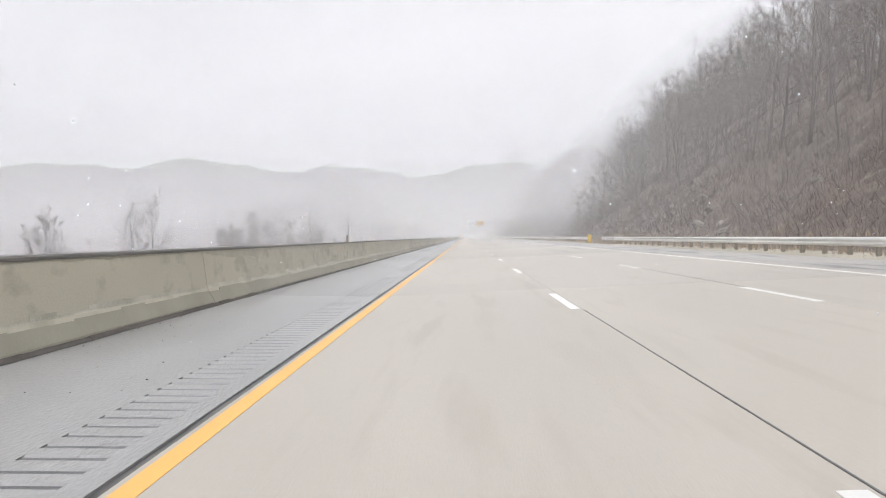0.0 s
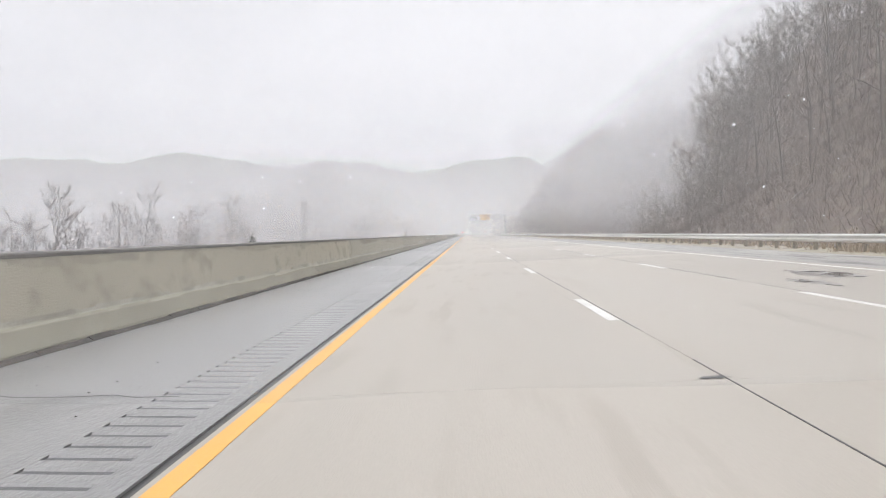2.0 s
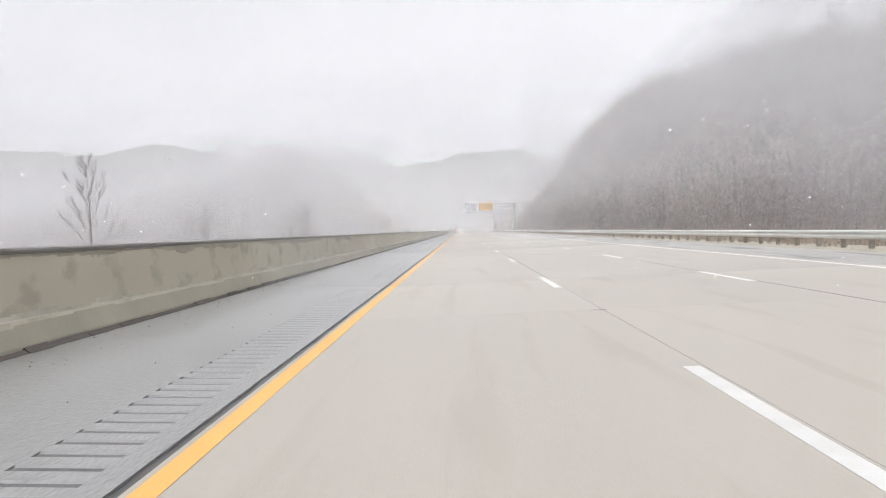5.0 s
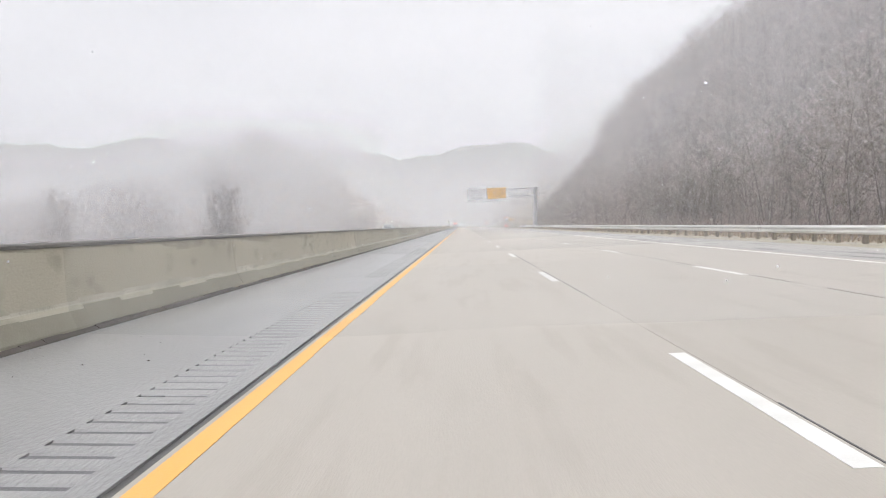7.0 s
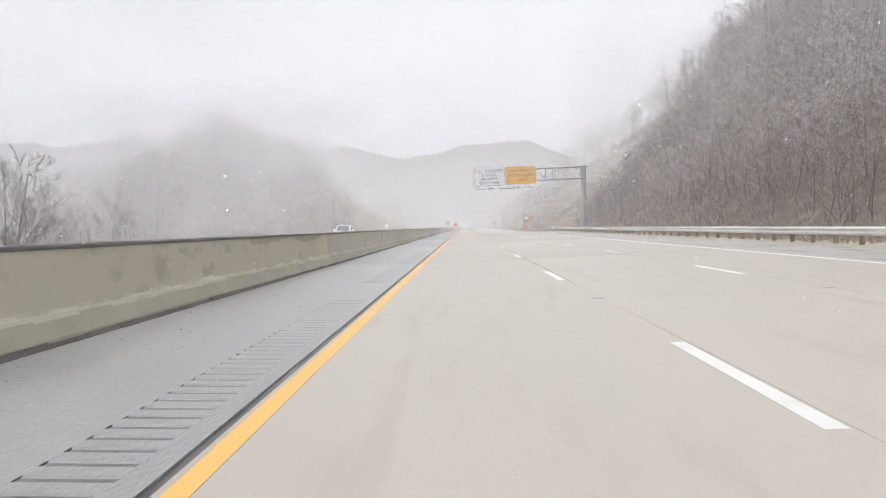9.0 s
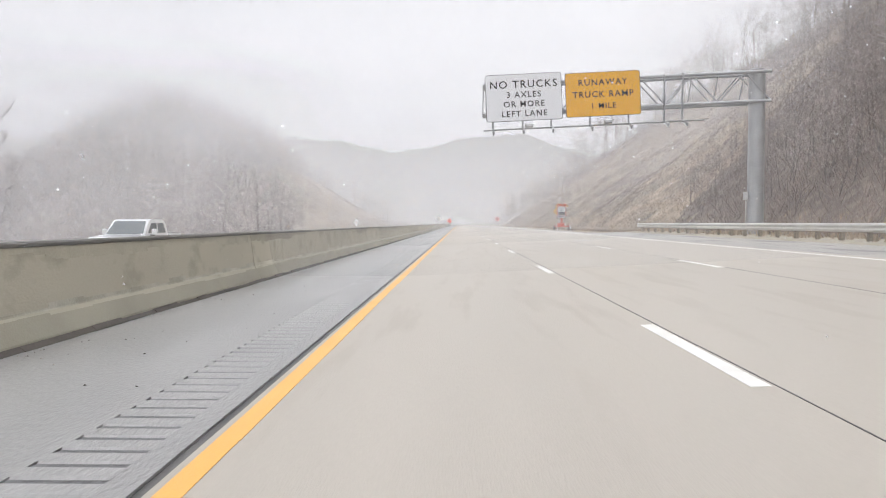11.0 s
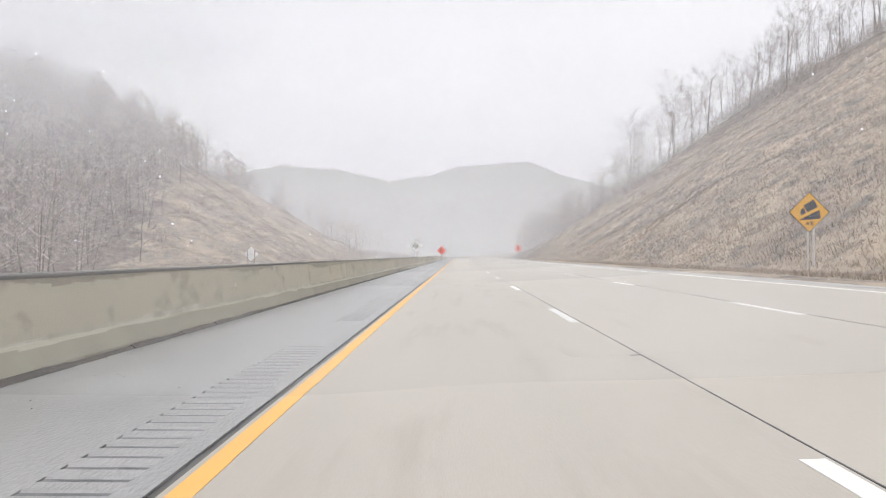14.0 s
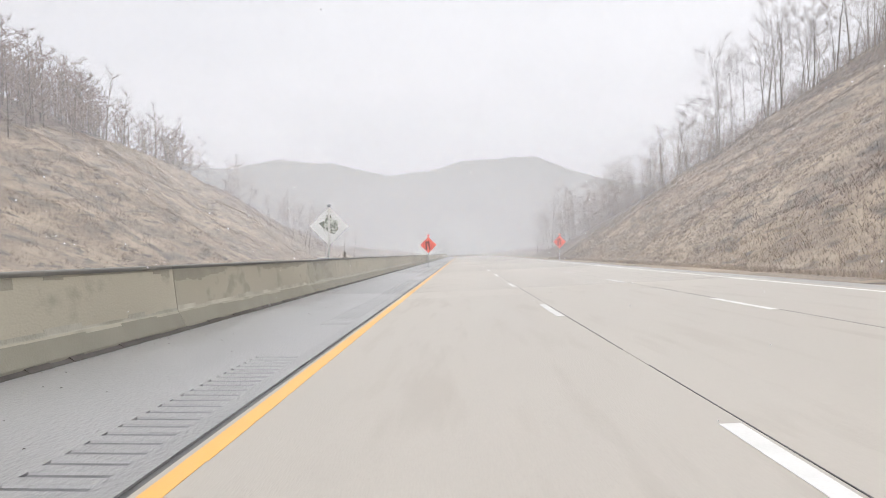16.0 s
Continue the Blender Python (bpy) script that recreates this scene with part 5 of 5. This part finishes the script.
def pickup(x, y):
    """A white crew-cab pickup that faces -y on the carriageway beyond the barrier."""
    s = empty("pickup_truck", "white crew-cab pickup truck on the carriageway beyond the barrier", "pickup truck", (x, y, -0.15 + (x + 3.9) * 0.027))
    paint = material("white_car_paint", (0.82, 0.83, 0.84), (0.76, 0.77, 0.78), 0.25, 30, 1.0, bump=0.0, coat=0.5)
    glass = material("dark_car_glass", (0.10, 0.115, 0.12), (0.14, 0.155, 0.16), 0.12, 20, 1.0, bump=0.0)
    trim = plain("black_plastic_trim", (0.03, 0.03, 0.03), 0.6)

    def shell(name, side, half, inset, mat, label=""):
        """A body piece: side outline in y and z, narrowing by inset at its upper points."""
        bm = bmesh.new()
        top = max(z for _, z in side)
        low = min(z for _, z in side)
        rings = []
        for sign in (-1, 1):
            rings.append([bm.verts.new((sign * (half - inset * (z - low) / max(top - low, 0.01)), q, z)) for q, z in side])
        bm.faces.new(rings[0])
        bm.faces.new(rings[1][::-1])
        k = len(side)
        for i in range(k):
            bm.faces.new((rings[0][i], rings[1][i], rings[1][(i + 1) % k], rings[0][(i + 1) % k]))
        bmesh.ops.recalc_face_normals(bm, faces=bm.faces)
        bmesh.ops.bevel(bm, geom=[e for e in bm.edges if e.calc_face_angle(0) > 0.5], offset=0.03, segments=2, affect="EDGES")
        return part(name, bm, mat, s, label)

    shell("hood", [(-2.9, 0.55), (-2.9, 1.02), (-2.75, 1.14), (-1.35, 1.24), (-1.35, 0.5)], 0.98, 0.05, paint)
    shell("cab", [(-1.36, 0.45), (-1.36, 1.22), (-0.62, 1.86), (-0.2, 1.93), (0.95, 1.92), (1.22, 1.84), (1.42, 1.22), (1.42, 0.45)], 0.98, 0.16, paint)
    shell("cargo_bed", [(1.44, 0.5), (1.44, 1.27), (3.0, 1.27), (3.0, 0.5)], 0.97, 0.02, paint)
    bm = bmesh.new()
    box(bm, (1.6, 1.3, 0.02), (0, 2.2, 1.275), 0.005)
    part("bed_cover", bm, trim, s, "black cover over the cargo bed")
    bm = bmesh.new()
    plate(bm, [(-0.82, 0.0), (0.82, 0.0), (0.70, 0.86), (-0.70, 0.86)], 0.02, Matrix.Translation((0, -1.345, 1.27)) @ Euler((radians(-49), 0, 0)).to_matrix().to_4x4())
    part("windscreen", bm, glass, s, "dark sloping windscreen")
    for sign in (-1, 1):
        for name, q in (("front_window", [(-0.95, 1.30), (-0.45, 1.74), (0.10, 1.76), (0.10, 1.30)]), ("rear_window", [(0.22, 1.30), (0.22, 1.76), (0.90, 1.75), (1.12, 1.30)])):
            bm = bmesh.new()
            face = [bm.verts.new((sign * (0.993 - 0.16 * (z - 0.45) / 1.48), p, z)) for p, z in q]
            back = [bm.verts.new((v.co.x - sign * 0.02, v.co.y, v.co.z)) for v in face]
            bm.faces.new(face)
            bm.faces.new(back[::-1])
            for i in range(4):
                bm.faces.new((face[i], back[i], back[(i + 1) % 4], face[(i + 1) % 4]))
            bmesh.ops.recalc_face_normals(bm, faces=bm.faces)
            part(name, bm, glass, s, "dark side window")
        bm = bmesh.new()
        box(bm, (0.22, 0.12, 0.26), (sign * 1.12, -0.82, 1.36), 0.04)
        mirror = part("wing_mirror", bm, paint, s)
        bm = bmesh.new()
        box(bm, (0.20, 0.10, 0.05), (sign * 1.04, -0.80, 1.21), 0.015)
        part("mirror_arm", bm, trim, mirror, "black mirror arm")
        bm = bmesh.new()
        box(bm, (0.38, 0.06, 0.22), (sign * 0.72, -2.91, 0.93), 0.03)
        part("headlight", bm, plain("clear_headlight", (0.6, 0.62, 0.64), 0.2), s, "pale headlight")
        for q in (-2.0, 2.15):
            m = Matrix.Translation((sign * 0.86, q, 0.40)) @ Euler((0, radians(90), 0)).to_matrix().to_4x4()
            bm = bmesh.new()
            bmesh.ops.create_cone(bm, cap_ends=True, segments=20, radius1=0.40, radius2=0.40, depth=0.27, matrix=m)
            wheel = part("tyre", bm, RUBBER, s, "black rubber tyre")
            bm = bmesh.new()
            bmesh.ops.create_cone(bm, cap_ends=True, segments=16, radius1=0.24, radius2=0.24, depth=0.29, matrix=m)
            part("rim", bm, STEEL, wheel, "grey alloy rim")
    bm = bmesh.new()
    box(bm, (1.95, 0.14, 0.22), (0, -2.93, 0.60), 0.04)
    part("bumper", bm, STEEL, s, "grey steel bumper")
    bm = bmesh.new()
    box(bm, (0.95, 0.05, 0.26), (0, -2.91, 0.92), 0.03)
    part("grille", bm, trim, s, "black grille")
    bm = bmesh.new()
    box(bm, (0.05, 0.16, 0.07), (0, 0.3, 1.96), 0.015)
    part("roof_aerial", bm, trim, s, "small black roof aerial")


pickup(-13.4, 370.8)
# small reflectors along the top of the barrier
for x, y in ((-3.5, 33.7), (-3.5, 125.2), (-3.5, 519.6)):
    bm = bmesh.new()
    box(bm, (0.10, 0.06, 0.26), (0, 0, 0.13), 0.012)
    box(bm, (0.16, 0.12, 0.03), (0, 0, 0.015), 0.005)
    o = tagged(part("barrier_reflector", bm, POST_WOOD), "small grey marker standing on the barrier cap", "marker", "barrier markers")
    o.location = (x, y, 1.125)

# ---- falling snow ----
def veil(y, wide, mat, low=-40, hole=0.42):
    """A thin sheet added across the valley as snow haze, with a small gap round the eye's line."""
    verts, faces = [], []
    rings = [hole, 2, 6, 16, 30, 60, 120, wide]
    n = 32
    for r in rings:
        for k in range(n):
            a = 2 * math.pi * k / n
            verts.append((1.59 + r * math.cos(a), y + 2.0 * math.sin(a * 3 + y) * min(r / 30, 1), max(1.337 + r * math.sin(a), low)))
    for j in range(len(rings) - 1):
        faces += [(j * n + k, j * n + (k + 1) % n, (j + 1) * n + (k + 1) % n, (j + 1) * n + k) for k in range(n)]
    return tagged(arrays("snow_veil", verts, faces, mat), "thin pale sheet standing in for snow haze across the valley", "falling snow", "snow veils", kind="stuff")


VEIL = haze_cloth("light_snow_veil", 0.085, 2.0, 50.0, top=0.02)
for k in range(22):
    veil(17.0 + 26.0 * k, 420, VEIL)
END_VEIL = haze_cloth("distant_snow_veil", 0.11, 2.0, 50.0, opening=False, top=0.02)
for y in range(590, 790, 33):
    veil(float(y), 420, END_VEIL, hole=0.05)


def mist(y, x0, x1, z0, z1, mat, label):
    """A bank of low mist on a hillside, or an added haze sheet, to one side of the road."""
    verts, faces = [], []
    n = 14
    for j in range(n + 1):
        for i in range(n + 1):
            x, z = x0 + (x1 - x0) * i / n, z0 + (z1 - z0) * j / n
            verts.append((x, y + 5 * math.sin(i * 0.9 + y) + 4 * math.cos(j * 0.8), z))
    faces = [(j * (n + 1) + i, j * (n + 1) + i + 1, (j + 1) * (n + 1) + i + 1, (j + 1) * (n + 1) + i) for j in range(n) for i in range(n)]
    return tagged(arrays("mist_bank", verts, faces, mat), label, "mist", "mist banks", kind="stuff")


SLOPE_MIST = haze_cloth("slope_mist", 0.14, 14.0, 64.0, bank="right")
for y in (399, 418, 438):
    mist(float(y), 18, 190, -4, 90, SLOPE_MIST, "pale mist drifting across the grass cut")
# sheets added to pale the second hill, shaped to cover it from the camera
HILL_HAZE = haze_cloth("hill_haze", 0.15, 3.0, 18.0, bank="hill")
for y in range(196, 348, 15):
    mist(float(y), 18, 190, -4, 70, HILL_HAZE, "translucent haze sheet added before the second wooded hill")
HIGH_MIST = haze_cloth("high_mist", 0.21, 38.0, 52.0, bank="crown")
for y in (502, 518, 534, 550, 566):
    mist(float(y), -260, -19, -12, 75, HIGH_MIST, "pale mist round the top of the left hill")
LOW_MIST = haze_cloth("low_mist", 0.14, 3.0, 28.0, bank="left")
for y in (408, 427, 446, 474, 502):
    mist(float(y), -260, -19, -12, 75, LOW_MIST, "pale mist lying against the wooded left hill")

# grit and small debris along the barrier foot and the verge
def chips(name, label, n, x0, x1, y0, y1, z, size, mat, seed):
    rng = random.Random(seed)
    vs, fs = [], []
    for k in range(n):
        x, y = x0 + (x1 - x0) * rng.random() ** 2, rng.uniform(y0, y1)
        r = rng.uniform(0.4, 1.0) * size
        a = rng.uniform(0, 6.28)
        i = len(vs)
        base = z(x)
        for q in range(4):
            vs.append((x + math.cos(a + q * 1.6) * r * rng.uniform(0.6, 1.2), y + math.sin(a + q * 1.6) * r * rng.uniform(0.6, 1.2), base - 0.002))
        vs.append((x, y, base + r * 0.6))
        fs += [(i, i + 1, i + 4), (i + 1, i + 2, i + 4), (i + 2, i + 3, i + 4), (i + 3, i, i + 4)]
    return tagged(arrays(name, vs, fs, mat), label, "grit", kind="stuff")


PALE_CHIP = material("pale_stone_chip", (0.55, 0.53, 0.48), (0.34, 0.32, 0.28), 0.9, 30, 5)
chips("stone_chips", "pale stone chips along the foot of the barrier", 2600, -3.1, -2.3, -5, 560, lambda x: 0.0, 0.022, PALE_CHIP, 5)
chips("dark_grit", "dark grit and leaf scraps on the median shoulder", 2600, -3.1, -1.2, -5, 560, lambda x: 0.0, 0.02, GRIME, 6)
chips("verge_stones", "stones and scraps along the gravel verge", 3000, 15.4, 14.0, -5, 400, lambda x: x * FALL - 0.04, 0.05, PALE_CHIP, 8)

# separate flakes near the road
rng = random.Random(77)
vs, fs = [], []
for k in range(20000):
    p = Vector((rng.uniform(-14, 24), rng.uniform(4, 575), rng.uniform(0.25, 7.5)))
    if math.hypot(p.x - 1.55, p.z - 1.34) < 2.1 or (-4.1 < p.x < -2.9 and p.z < 1.3):
        continue
    r = rng.uniform(0.007, 0.018)
    turn = Euler((rng.uniform(0, 6), rng.uniform(0, 6), rng.uniform(0, 6))).to_matrix()
    i = len(vs)
    for q in range(7):
        vs.append(p + turn @ (Vector((math.cos(q * 0.898), math.sin(q * 0.898), rng.uniform(-0.2, 0.2))) * r * rng.uniform(0.6, 1.15)))
    vs += [p + turn @ Vector((0, 0, r * 0.5)), p - turn @ Vector((0, 0, r * 0.5))]
    for q in range(7):
        fs += [(i + q, i + (q + 1) % 7, i + 7), (i + (q + 1) % 7, i + q, i + 8)]
tagged(arrays("snowflakes", vs, fs, SNOWFLAKE), "small white snowflakes drifting over the road", "snow", kind="stuff")
